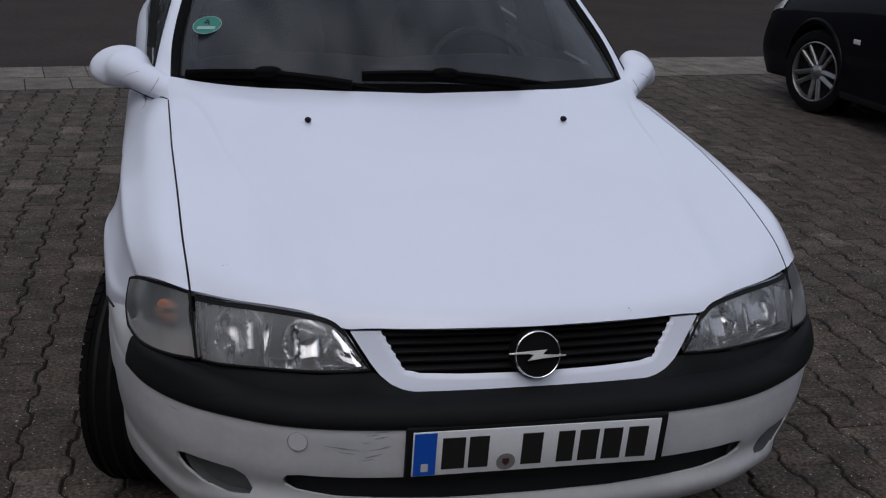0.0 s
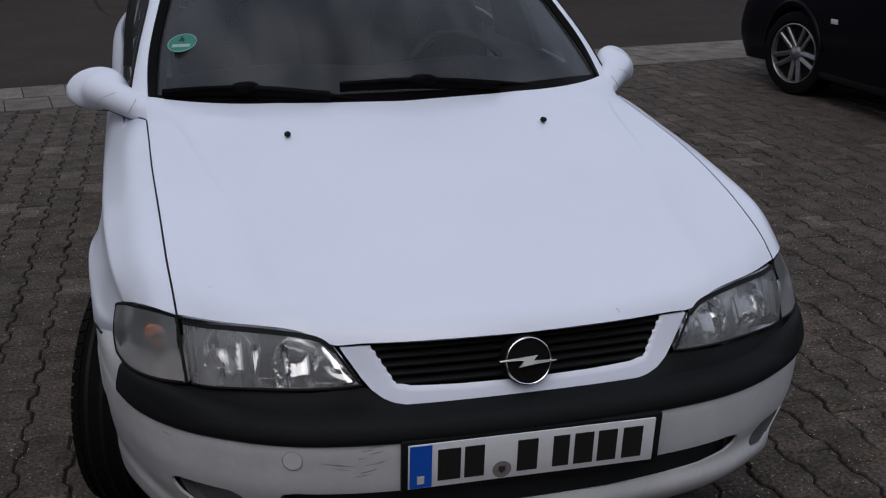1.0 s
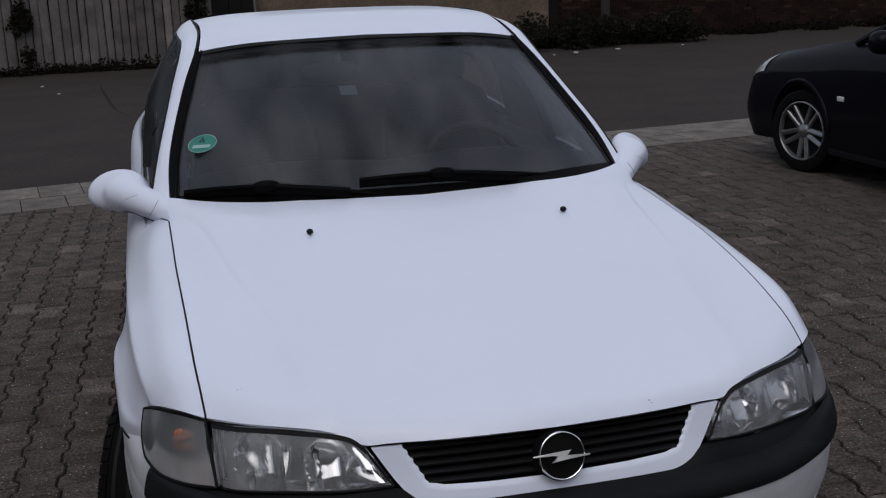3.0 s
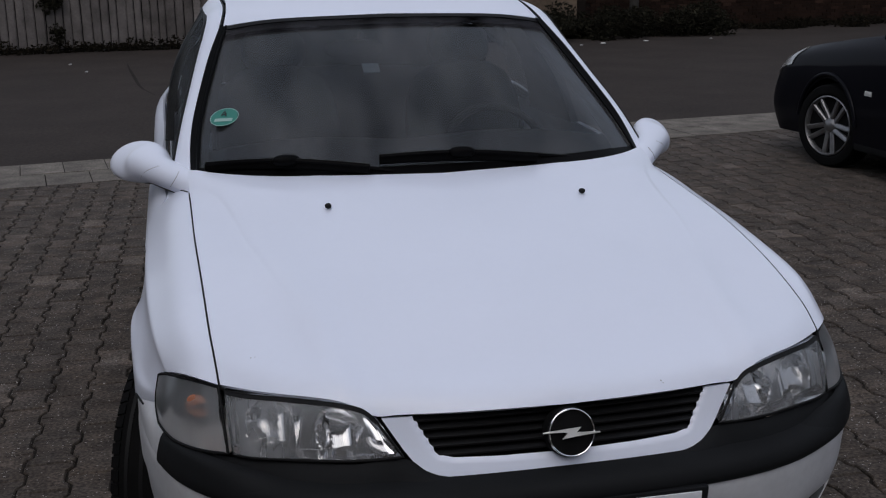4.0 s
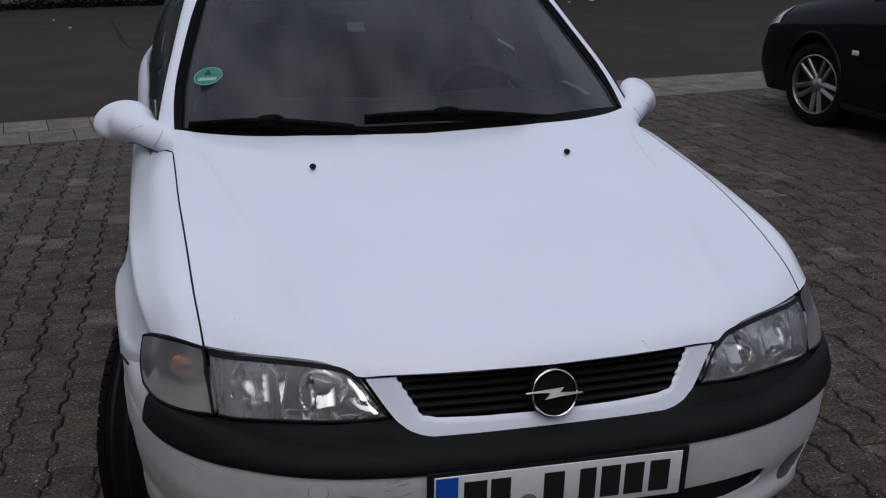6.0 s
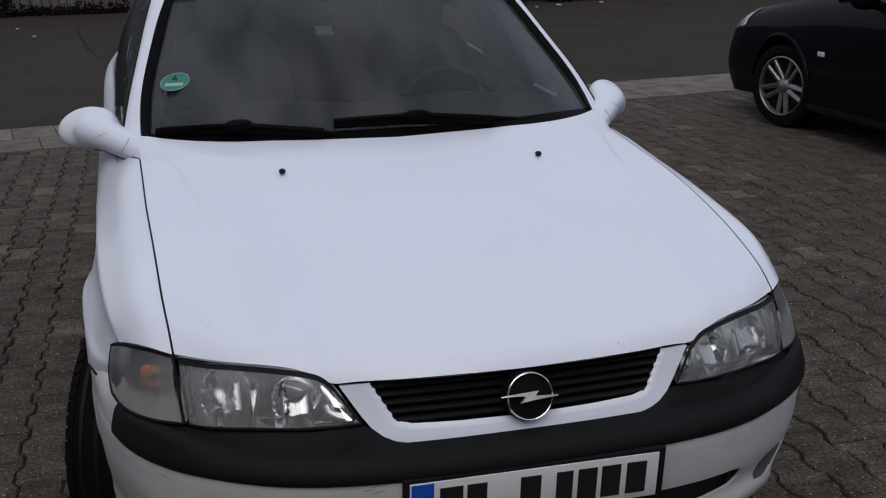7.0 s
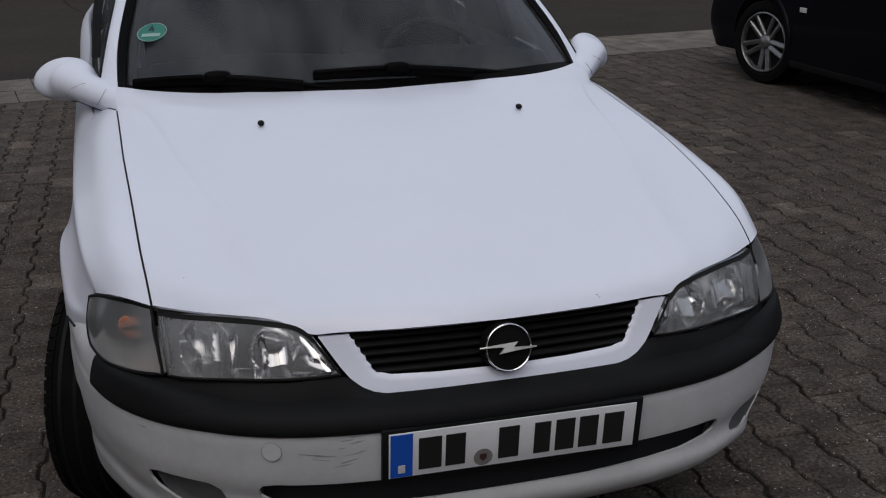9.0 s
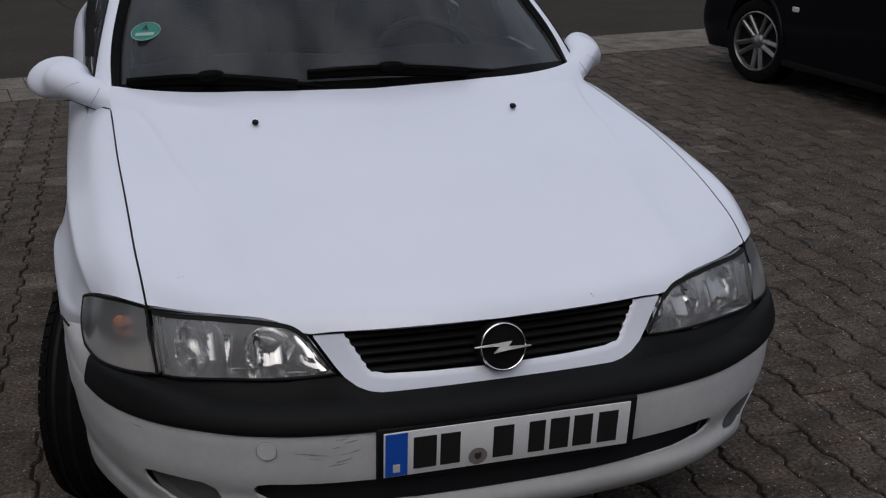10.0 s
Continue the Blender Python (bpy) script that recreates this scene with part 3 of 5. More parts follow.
def on_plan(x, inset):
    j = np.linspace(0, 1, len(plan))
    k = float(np.interp(x, plan[:, 0], j))
    return np.array([np.interp(k, j, plan[:, i]) + inset * np.interp(k, j, inward[:, i]) for i in range(3)])


part("bumper_cover", sheet(band(COVER, 0, 1, 90, 220, 0.62, COVER_CORNER), 0.006, both=True, hole=bumper_hole), PAINT_SHADED, car, "white bumper cover with grey scuff marks")
part("lower_grille", sheet(band([(0.05, 0.45), (0.06, 0.40), (0.07, 0.33)], 0, 0.62, 8, 60), 0.004, both=True), INTERIOR, car, "black lower air intake")
for mirrored in (True, False):
    part("fog_lamp_blank", sheet(band([(0.034, 0.49), (0.042, 0.43), (0.056, 0.37), (0.068, 0.31)], 0.42, 0.88, 8, 40), 0.004, mirror=mirrored), BLANK, car, "grey plastic fog lamp blank")
tip = tangent[-1] / np.linalg.norm(tangent[-1])
fog_ring = curve([(x, z, 0) for x, z in FOG + FOG[:1]], 60)[:-1]
for mirrored in (True, False):
    recess = []
    for back in (0.0055, 0.012, 0.030):
        ring_points = []
        for x, z, _ in fog_ring:
            q = on_plan(x, cover_inset(x, z) + back)
            ring_points.append((q[0] + (0.003 if x > 0.63 else -0.003), q[1], z + (0.003 if z > 0.385 else -0.003)))
        recess.append(ring_points + ring_points[:1])
    part("fog_lamp_recess", sheet(recess, 0.0, mirror=mirrored), BLANK, car)
    lip = []
    for along, out in ((-0.016, -0.0005), (-0.009, 0.0016), (-0.002, 0.0046), (0.004, 0.0060), (0.009, 0.0045), (0.0105, 0.0), (0.0085, -0.010)):
        lip.append([plan[-1] + tip * along - inward[-1] * (out - 0.38 * cover_inset(0.85, z)) + np.array([0, 0, z]) for z in np.linspace(0.597, 0.240, 26)])
    part("arch_lip", sheet(lip, 0.0, mirror=mirrored), PAINT_SHADED, car)
STRIP = [(0.012, 0.538), (0.000, 0.541), (-0.008, 0.552), (-0.0065, 0.567), (0.002, 0.581), (0.017, 0.591), (0.033, 0.597), (0.046, 0.601)]
part("bumper_strip", sheet(band(STRIP, 0, 0.776, 24, 110), 0.006, both=True), BLACK_PLASTIC, car, "matt black plastic bumper strip")
STRIP_LOW = [(0.235, -0.044, 0.596), (0.262, -0.042, 0.5965), (0.288, -0.040, 0.597), (0.312, -0.036, 0.5975), (0.34, -0.030, 0.598), (0.42, -0.016, 0.598), (0.50, 0.012, 0.598), (0.58, 0.055, 0.598), (0.645, 0.100, 0.598), (0.70, 0.155, 0.598), (0.745, 0.222, 0.598), (0.770, 0.272, 0.598), (0.783, 0.300, 0.600)]
STRIP_HIGH = [(0.238, -0.033, 0.5990), (0.266, -0.0275, 0.6050), (0.292, -0.0190, 0.6165), (0.312, -0.0115, 0.631), (0.338, -0.008, 0.638), (0.41, 0.002, 0.631), (0.485, 0.030, 0.628), (0.57, 0.068, 0.624), (0.64, 0.112, 0.620), (0.695, 0.158, 0.615), (0.738, 0.212, 0.611), (0.766, 0.258, 0.611), (0.782, 0.293, 0.615)]
for mirrored in (True, False):
    part("bumper_strip_top", sheet(patch([STRIP_LOW, between(STRIP_LOW, STRIP_HIGH, 0.5, (0.0, -0.001, 0.001)), STRIP_HIGH], 50, 8), 0.02, mirror=mirrored), BLACK_PLASTIC, car)
for mirrored in (True, False):
    low_face, tall_face = band(STRIP, 0.40, 0.776, 16, 50), band([(0.010, 0.5385), (0.000, 0.5425), (-0.0075, 0.556), (-0.004, 0.580), (0.002, 0.600), (0.010, 0.612), (0.026, 0.616)], 0.40, 0.776, 16, 50)
    blend = np.clip(np.linspace(-0.1, 1.6, 50), 0, 1)[None, :, None]
    blend = blend * blend * (3 - 2 * blend)
    part("bumper_strip_end", sheet(low_face * (1 - blend) + tall_face * blend + np.array([0, 0.004, -0.002]) * (1 - blend) + np.array([0, -0.0012, 0.0006]) * blend, 0.005, mirror=mirrored), BLACK_PLASTIC, car)
# bumper corner above the strip's end, up to the wing
CORNER = [[(0.790, 0.268, 0.545), (0.826, 0.40, 0.545), (0.851, 0.545, 0.545)], [(0.789, 0.278, 0.58), (0.828, 0.41, 0.575), (0.852, 0.550, 0.575)], [(0.790, 0.310, 0.612), (0.825, 0.43, 0.605), (0.852, 0.556, 0.599)], [(0.785, 0.332, 0.629), (0.802, 0.425, 0.630), (0.844, 0.545, 0.608)]]
for mirrored in (True, False):
    part("bumper_corner", sheet(patch(CORNER, 24, 18), 0.006, mirror=mirrored), PAINT_SHADED, car)

# grille surround, grille, badge
SURROUND_OUT = [(-0.5, 0.7140), (0.366, 0.7140), (0.346, 0.682), (0.328, 0.654), (0.311, 0.632), (0.289, 0.6145), (0.264, 0.6035), (0.237, 0.5975), (0.195, 0.5955), (0.0, 0.5955), (-0.5, 0.5955)]
TEETH = [p for k in range(5) for p in ((0.305 - 0.0092 * k, 0.7135 - 0.0155 * k), (0.3050 - 0.0092 * k, 0.7095 - 0.0155 * k), (0.3030 - 0.0092 * k, 0.7060 - 0.0155 * k), (0.2985 - 0.0092 * k, 0.7030 - 0.0155 * k), (0.2962 - 0.0092 * k, 0.7005 - 0.0155 * k))]
OPENING = [(-0.3, 0.75), (0.308, 0.75)] + TEETH + [(0.247, 0.6365), (0.232, 0.6325), (0.15, 0.629), (0.0, 0.627), (-0.3, 0.627)]


def face_y(x, z):
    """The grille panel's lean and curve."""
    k = max(0.0, (z - 0.596) / 0.117)
    return -0.043 + 0.040 * k ** 1.3 + (0.16 - 0.02 * k) * x * x + 0.006 * math.sin(math.pi * k)


def surround_hole(p):
    return min(-inside(SURROUND_OUT, p[0], p[2]), inside(OPENING, p[0], p[2]))


def rounded_face(x, z):
    """The panel's face, with its edges rolled back."""
    return face_y(x, z) + 0.0040 * max(0.0, 1 - max(0.0, inside(OPENING, x, z)) / 0.011) ** 2


grid = [[(x, rounded_face(x, z), z) for x in np.linspace(0, 0.39, 196)] for z in np.linspace(0.592, 0.718, 84)]
part("grille_surround", sheet(grid, 0.014, both=True, hole=surround_hole), PAINT, car, "white painted frame round the grille")
# near-black sheet paints the shaded depth behind the slats
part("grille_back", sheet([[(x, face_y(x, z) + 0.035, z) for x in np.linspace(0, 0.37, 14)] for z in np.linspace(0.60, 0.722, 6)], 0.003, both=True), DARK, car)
for k in range(5):
    z = 0.704 - 0.0165 * k
    half = 0.304 - 0.0090 * k
    rows = [[(x, face_y(x, z + dz) + dy, z + dz) for x in np.linspace(0, half + 0.004 * math.cos(4 * a), 30)] for a, (dy, dz) in enumerate(((0.030, 0.006), (0.008, 0.005), (0.003, 0.001), (0.005, -0.003), (0.028, -0.004)))]
    part("grille_slat", sheet(rows, 0.0, both=True), GRILLE, car)

badge = part("badge", lathe([(0.0, 0.0), (0.042, 0.0), (0.0475, 0.002), (0.0500, 0.006), (0.0505, 0.030), (0.0, 0.030)], 48, "Y"), DARK, car, "round chrome badge with a zigzag bar")
badge.data.transform(pose(0, -0.044, 0.671, -14))
ring = part("ring", lathe([(0.0438, 0.0), (0.0448, -0.004), (0.0462, -0.005), (0.0476, -0.004), (0.0484, 0.0), (0.0478, 0.006), (0.0438, 0.004), (0.0438, 0.0)], 56, "Y", cap=False), CHROME, badge)
ring.data.transform(pose(0, -0.044, 0.671, -14))
bolt = [(-0.0600, 0.0125), (-0.0150, 0.0155), (0.0190, 0.0180), (0.0060, 0.0040), (0.0560, 0.0022), (0.0560, -0.0018), (0.0045, -0.0058), (-0.0225, -0.0105), (-0.0080, 0.0060), (-0.0200, 0.0090), (-0.0600, 0.0086)]
bar = slab_of([(a, 0.74 * b) for a, b in bolt], 0.007)
bmesh.ops.bevel(bar, geom=bar.edges[:], offset=0.0009, segments=2, affect="EDGES", profile=0.5)
bar.transform(pose(0, -0.055, 0.671, -22))
part("zigzag_bar", bar, BRIGHT, badge)

# headlights and indicators
HL_TOP = [(0.3755, 0.017, 0.708), (0.397, 0.025, 0.729), (0.432, 0.034, 0.741), (0.495, 0.066, 0.744), (0.557, 0.100, 0.744), (0.615, 0.138, 0.741), (0.657, 0.180, 0.737)]
HL_BOT = [(0.330, -0.015, 0.643), (0.40, -0.002, 0.638), (0.46, 0.016, 0.635), (0.52, 0.040, 0.633), (0.58, 0.066, 0.631), (0.62, 0.088, 0.629), (0.648, 0.110, 0.628)]
SIG_TOP = [(0.669, 0.194, 0.741), (0.706, 0.241, 0.7385), (0.747, 0.304, 0.7295), (0.776, 0.364, 0.7165), (0.794, 0.412, 0.699)]
SIG_BOT = [(0.659, 0.120, 0.627), (0.701, 0.154, 0.622), (0.744, 0.203, 0.618), (0.774, 0.253, 0.618), (0.797, 0.315, 0.626)]


# the two bowls of a headlight: middle x and z, back y, breadth, socket radius, and the lean and outer end of the facet below z
BOWLS = ((0.590, 0.690, 0.166, 0.069, 0.0120, 0.704, 0.78, 0.556), (0.455, 0.684, 0.100, 0.053, 0.0075, 0.692, 0.95, 0.457))


def lamp_back(q, low, high):
    """How far back the reflector stands behind the lens point q: two fluted bowls over a floor plate."""
    x, y, z = q
    deep = y + 0.034
    for bx, bz, back, breadth, _, facet, lean, end in BOWLS:
        flute = 0.00013 * math.cos(2 * math.pi * x / 0.0082) * math.exp(-((x - bx) / 0.05) ** 2)
        if z < facet and x < end:
            bend = 0.065 * ((x - bx) / (1.15 * breadth)) ** 4 + (facet - bz) ** 2 / breadth + (facet - z) * lean
        else:
            bend = ((x - bx) ** 2 + (z - bz) ** 2) / breadth
        deep = max(deep, back - bend + flute)
    return max(y + 0.003, min(deep, y + 0.003 + (z - low) * 4.5, y + 0.003 + (high - z) * 7.0))


for mirrored in (True, False):
    s = -1 if mirrored else 1
    up_line, low_line = curve(HL_TOP, 110), curve(HL_BOT, 110)
    basin = []
    for k in range(110):
        column = []
        for v in np.r_[np.linspace(0, 0.80, 40), np.linspace(0.815, 1.0, 20)]:
            q = up_line[k] * (1 - v) + low_line[k] * v
            q[1] = lamp_back(q, low_line[k][2], up_line[k][2])
            column.append(q)
        basin.append(column)
    lamp = part("headlight", sheet(basin, 0.003, mirror=mirrored, flip=True), REFLECTOR, car, "clear headlight with fluted glass and chrome bowls")
    lens = part("lens", sheet(patch([HL_TOP, between(HL_TOP, HL_BOT, 0.45, (0.004, -0.014, 0.0)), HL_BOT], 40, 16), 0.0, mirror=mirrored), LENS, lamp)
    lens.visible_shadow = False
    outline = HL_TOP + HL_BOT[::-1]
    loop = np.concatenate([curve(HL_TOP, 40), curve([HL_TOP[-1], HL_BOT[-1]], 8)[1:-1], curve(HL_BOT[::-1], 40), curve([HL_BOT[0], HL_TOP[0]], 8)[1:-1]])
    part("gasket", tube([(x * s, y, z) for x, y, z in loop], 0.0027, 8, closed=True), RUBBER, lamp)
    part("top_shade", sheet(patch([offset(HL_TOP, (0, -0.001, 0.002)), between(HL_TOP, HL_BOT, 0.032, (0.002, -0.006, 0.0))], 40, 6), 0.003, mirror=mirrored), RUBBER, lamp)
    # a socket and a bulb in each bowl
    for bx, bz, back, _, rad, *_ in BOWLS:
        socket = lathe([(0.0, -0.004), (rad, -0.004), (rad + 0.001, -0.002), (rad + 0.001, 0.02), (0.0, 0.02)], 24, "Y")
        socket.transform(pose(s * (bx + 0.012), back - 0.006, bz))
        part("bulb_socket", socket, DARK, lamp, "dark bulb socket")
        part("bulb", blob((s * (bx + 0.012), back - 0.022, bz), (0.0045, 0.016, 0.0045), seg=16), BULB, lamp)
    for low_edge, high_edge in (([(0.345, -0.002, 0.6465), (0.378, 0.003, 0.6445), (0.418, 0.014, 0.643)], [(0.362, 0.029, 0.672), (0.380, 0.033, 0.671), (0.402, 0.038, 0.668)]),
                                ([(0.364, 0.010, 0.671), (0.374, 0.012, 0.672), (0.386, 0.020, 0.673)], [(0.382, 0.039, 0.705), (0.390, 0.042, 0.706), (0.398, 0.045, 0.707)])):
        part("mirror_facet", sheet(patch([low_edge, high_edge], 8, 5), 0.002, mirror=mirrored), CHROME, lamp)
    signal = part("indicator", sheet(patch([offset(SIG_TOP, (-0.004, 0.010, 0.003)), between(SIG_TOP, SIG_BOT, 0.08, (-0.016, 0.022, 0)), between(SIG_TOP, SIG_BOT, 0.5, (-0.052, 0.056, 0)), between(SIG_TOP, SIG_BOT, 0.95, (-0.02, 0.02, 0)), offset(SIG_BOT, (-0.004, 0.010, -0.003))], 24, 24), 0.003, mirror=mirrored, flip=True), SIGNAL_BACK, car, "clear indicator lamp with an amber bulb")
    lens = part("lens", sheet(patch([SIG_TOP, between(SIG_TOP, SIG_BOT, 0.5, (0.006, -0.008, 0)), SIG_BOT], 24, 14), 0.0, mirror=mirrored), LENS_SIGNAL, signal)
    lens.visible_shadow = False
    loop = np.concatenate([curve(SIG_TOP, 24), curve([SIG_TOP[-1], (0.802, 0.372, 0.657), SIG_BOT[-1]], 10)[1:-1], curve(SIG_BOT[::-1], 24), curve([SIG_BOT[0], SIG_TOP[0]], 8)[1:-1]])
    part("gasket", tube([(x * s, y, z) for x, y, z in loop], 0.0034, 8, closed=True), RUBBER, signal)
    part("amber_bulb", blob((s * (0.712 if mirrored else 0.704), 0.230 if mirrored else 0.272, 0.690 if mirrored else 0.689), (0.032, 0.011, 0.026) if mirrored else (0.020, 0.020, 0.018), m=pose(0, 0, 0, 0, 0, s * 40), seg=16), AMBER, signal, "amber bulb")

# number plate: holder, plate, blue band, seal, and plain bars in place of the writing
plate_pose = pose(0.004, -0.0915, 0.489, 7.3, 0, -0.95)


def on_plate(bm):
    bm.transform(plate_pose)
    return bm


plate = part("number_plate", on_plate(box(-0.260, 0.251, -0.002, 0.001, -0.0485, 0.054, 0.0008)), PLATE_WHITE, car, "white number plate with a blue band")
holder = part("plate_holder", on_plate(box(-0.272, 0.267, 0.0015, 0.016, -0.062, 0.061, 0.003)), BLACK_PLASTIC, plate)
part("blue_band", on_plate(box(-0.257, -0.213, -0.0032, -0.0021, -0.0465, 0.052)), PLATE_BLUE, plate)
part("band_mark", on_plate(box(-0.242, -0.228, -0.0042, -0.0033, -0.037, -0.019)), PRINT_WHITE, plate)
seal = lathe([(0.0, 0.0), (0.019, 0.0), (0.0195, -0.0012), (0.0, -0.0012)], 32, "Y")
seal.transform(Matrix.Translation((-0.070, -0.0024, -0.0255)))
part("seal", on_plate(seal), SEAL, plate)
mark = slab_of([(-0.007, 0.008), (0.007, 0.008), (0.007, -0.002), (0.0, -0.009), (-0.007, -0.002)], 0.0006, Matrix.Translation((-0.070, -0.0044, -0.0255)))
part("seal_mark", on_plate(mark), SEAL_MARK, plate)
for x, w in ((-0.178, 0.046), (-0.127, 0.040), (-0.018, 0.042), (0.052, 0.034), (0.100, 0.040), (0.150, 0.040), (0.204, 0.042)):
    part("plate_bar", on_plate(box(x - w / 2, x + w / 2, -0.0034, -0.0021, -0.0345, 0.0385)), BLACK_PRINT, plate)

CHIPS = ((0.207, 0.008, 0, 0.0030), (0.2105, 0.001, 0, 0.0018), (-0.600, 0.215, 0, 0.0022), (-0.592, 0.212, 0, 0.0014))
# stone chips near the bonnet's front edge
for x, y, z, w in CHIPS:
    k = int(np.argmin([abs(x0 - abs(x)) for x0 in (p[0] for p in patch(BONNET, 60, 200)[:, 5])]))
    line = patch(BONNET, 200, 200)[k]
    j = int(np.argmin(abs(line[:, 1] - y)))
    part("paint_chip", blob((x, line[j][1], line[j][2] + 0.0002), (w * 0.6, w * 0.9, 0.0008), 2.0, seg=8), SCUFF, bonnet, "dark stone chip")

# towing-eye cap, scuffs and washer jets
cap = lathe([(0.0, 0.0), (0.0185, 0.0), (0.0195, 0.002), (0.0185, -0.001), (0.0, -0.0012)], 32, "Y")
cap.transform(pose(-0.473, -0.0355, 0.5095, 0, 0, -20))
part("towing_cap", cap, PAINT_SHADED, car)
rim = lathe([(0.0192, 0.0), (0.0204, -0.0006), (0.0204, 0.004), (0.0192, 0.004)], 32, "Y", cap=False)
rim.transform(pose(-0.473, -0.0355, 0.5095, 0, 0, -20))
part("towing_cap_joint", rim, SCUFF, car)
for mirrored in (True, False):
    part("washer_jet", blob(((-1 if mirrored else 1) * 0.353, 0.899, 0.9480), (0.0090, 0.011, 0.0075), seg=16), RUBBER, car)

# windscreen with its black border, wipers, sticker
WS = [
    [(0, 1.07, 0.962), (0, 1.35, 1.122), (0, 1.65, 1.272), (0, 1.935, 1.392)],
    [(0.30, 1.10, 0.962), (0.285, 1.375, 1.120), (0.265, 1.665, 1.268), (0.245, 1.945, 1.388)],
    [(0.54, 1.18, 0.964), (0.515, 1.44, 1.113), (0.475, 1.715, 1.255), (0.435, 1.965, 1.378)],
    [(0.685, 1.30, 0.955), (0.673, 1.49, 1.055), (0.634, 1.70, 1.175), (0.592, 1.87, 1.280), (0.556, 1.995, 1.360)],
]
ws_grid = patch(WS, 40, 30)
screen = part("windscreen", sheet(ws_grid, 0.0, both=True), GLASS, car, "dark windscreen reflecting the grey sky")
screen.visible_shadow = False
edge = np.array(ws_grid)
top = edge[:, -2:, :] + np.array([0, -0.003, 0.004])
part("windscreen_border", sheet(top, 0.002, both=True), RUBBER, screen)
for mirrored in (True, False):
    part("windscreen_trim", sheet(patch([[(x + 0.006, y - 0.001, z + 0.004) for x, y, z in WS[3]], [(0.704, 1.335, 0.962), (0.698, 1.49, 1.059), (0.661, 1.70, 1.182), (0.618, 1.87, 1.288), (0.577, 2.0, 1.366)]], 40, 4), 0.003, mirror=mirrored), WIPER, screen, "black rubber trim")
    s = -1 if mirrored else 1
    part("screen_seal", tube([(s * (x + 0.001), y - 0.004, z + 0.005) for x, y, z in WS[3]], 0.0042, 6, count=40), WIPER, screen)
sun_band = part("sun_band", sheet(edge[:, 35:39, :] + np.array([0, -0.002, 0.003]), 0.0, both=True), SUN_BAND, screen, "violet shade band along the top edge")
sun_band.visible_shadow = False
for mirrored in (True, False):
    part("pillar_trim", sheet(patch([[(x + 0.012, y + 0.035, z - 0.012) for x, y, z in WS[3]], [(x - 0.030, y + 0.055, z - 0.028) for x, y, z in WS[3]]], 24, 5), 0.01, mirror=mirrored), INTERIOR, car, "dark inner pillar trim")
# near-black sheet for the shade below the wipers
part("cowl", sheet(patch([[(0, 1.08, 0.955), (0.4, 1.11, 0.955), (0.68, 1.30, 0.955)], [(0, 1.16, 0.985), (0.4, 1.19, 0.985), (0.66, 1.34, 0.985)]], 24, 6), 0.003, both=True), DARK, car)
part("screen_border_low", sheet(edge[:, 0:4, :] + np.array([0, -0.0015, 0.0025]), 0.0015, both=True), WIPER, screen, "black printed border")


def wiper(tip, mid, end, pivot):
    lift = np.array([0, -0.006, 0.010])
    tip, mid, end, pivot = (np.array(p) for p in (tip, mid, end, pivot))
    w = part("wiper", tube([tip, mid, end], 0.0095, 8, scale_z=1.5, count=18), WIPER, car, "black windscreen wiper")
    part("wiper_spine", tube([tip + lift, mid + 1.5 * lift, end + lift], 0.007, 6, count=18), WIPER, w)
    part("wiper_bridge", blob(tuple(mid + 1.4 * lift), (0.040, 0.020, 0.018), 2.4, seg=16), WIPER, w)
    part("wiper_arm", tube([pivot, pivot * 0.55 + mid * 0.45 + lift, mid + 1.8 * lift], 0.0075, 8, count=12), WIPER, w)


wiper((-0.659, 1.305, 0.997), (-0.436, 1.182, 1.013), (-0.206, 1.116, 1.001), (-0.13, 1.125, 0.988))
wiper((-0.173, 1.147, 1.021), (0.066, 1.138, 1.020), (0.297, 1.136, 1.005), (0.46, 1.190, 0.985))


flat = np.array(ws_grid).reshape(-1, 3)
near_k = int(np.argmin((flat[:, 0] - 0.592) ** 2 + (flat[:, 2] - 1.108) ** 2))
gi, gj = near_k // 40, near_k % 40
gi = min(max(gi, 2), 27)
up_way = Vector(ws_grid[gi][gj + 2] - ws_grid[gi][gj - 2])
side_way = Vector(ws_grid[gi + 2][gj] - ws_grid[gi - 2][gj])
side_way.y, side_way.z = 0.45 * side_way.y, 0.45 * side_way.z
for way_v in (up_way, side_way):
    way_v.x = -way_v.x
    way_v.normalize()
right_way = -side_way
into = up_way.cross(right_way).normalized()
up_way = right_way.cross(into).normalized()
turned = Matrix((right_way, into, up_way)).transposed().to_4x4()
spot = Vector((-0.592, ws_grid[gi][gj][1], ws_grid[gi][gj][2])) - into * 0.0045
st = Matrix.Translation(spot) @ turned @ pose(0, 0, 0, 0, 4)
disc = lathe([(0.0, 0.0), (0.0445, 0.0), (0.0445, -0.001), (0.0, -0.001)], 40, "Y")
disc.transform(st)
sticker = part("emission_sticker", disc, STICKER, car, "round green sticker with a black 4 and a pale bar")
band_print = box(-0.028, 0.028, -0.0022, -0.0012, -0.022, -0.007)
band_print.transform(st)
part("sticker_bar", band_print, STICKER_PALE, sticker)
rim = lathe([(0.0425, -0.0012), (0.0445, -0.0012), (0.0445, -0.002), (0.0425, -0.002)], 40, "Y", cap=False)
rim.transform(st)
part("sticker_rim", rim, STICKER_PALE, sticker)
txt = bpy.data.curves.new("four", "FONT")
txt.body, txt.size, txt.extrude, txt.align_x = "4", 0.042, 0.0004, "CENTER"
tmp = new("four_text", txt)
dg = bpy.context.evaluated_depsgraph_get()
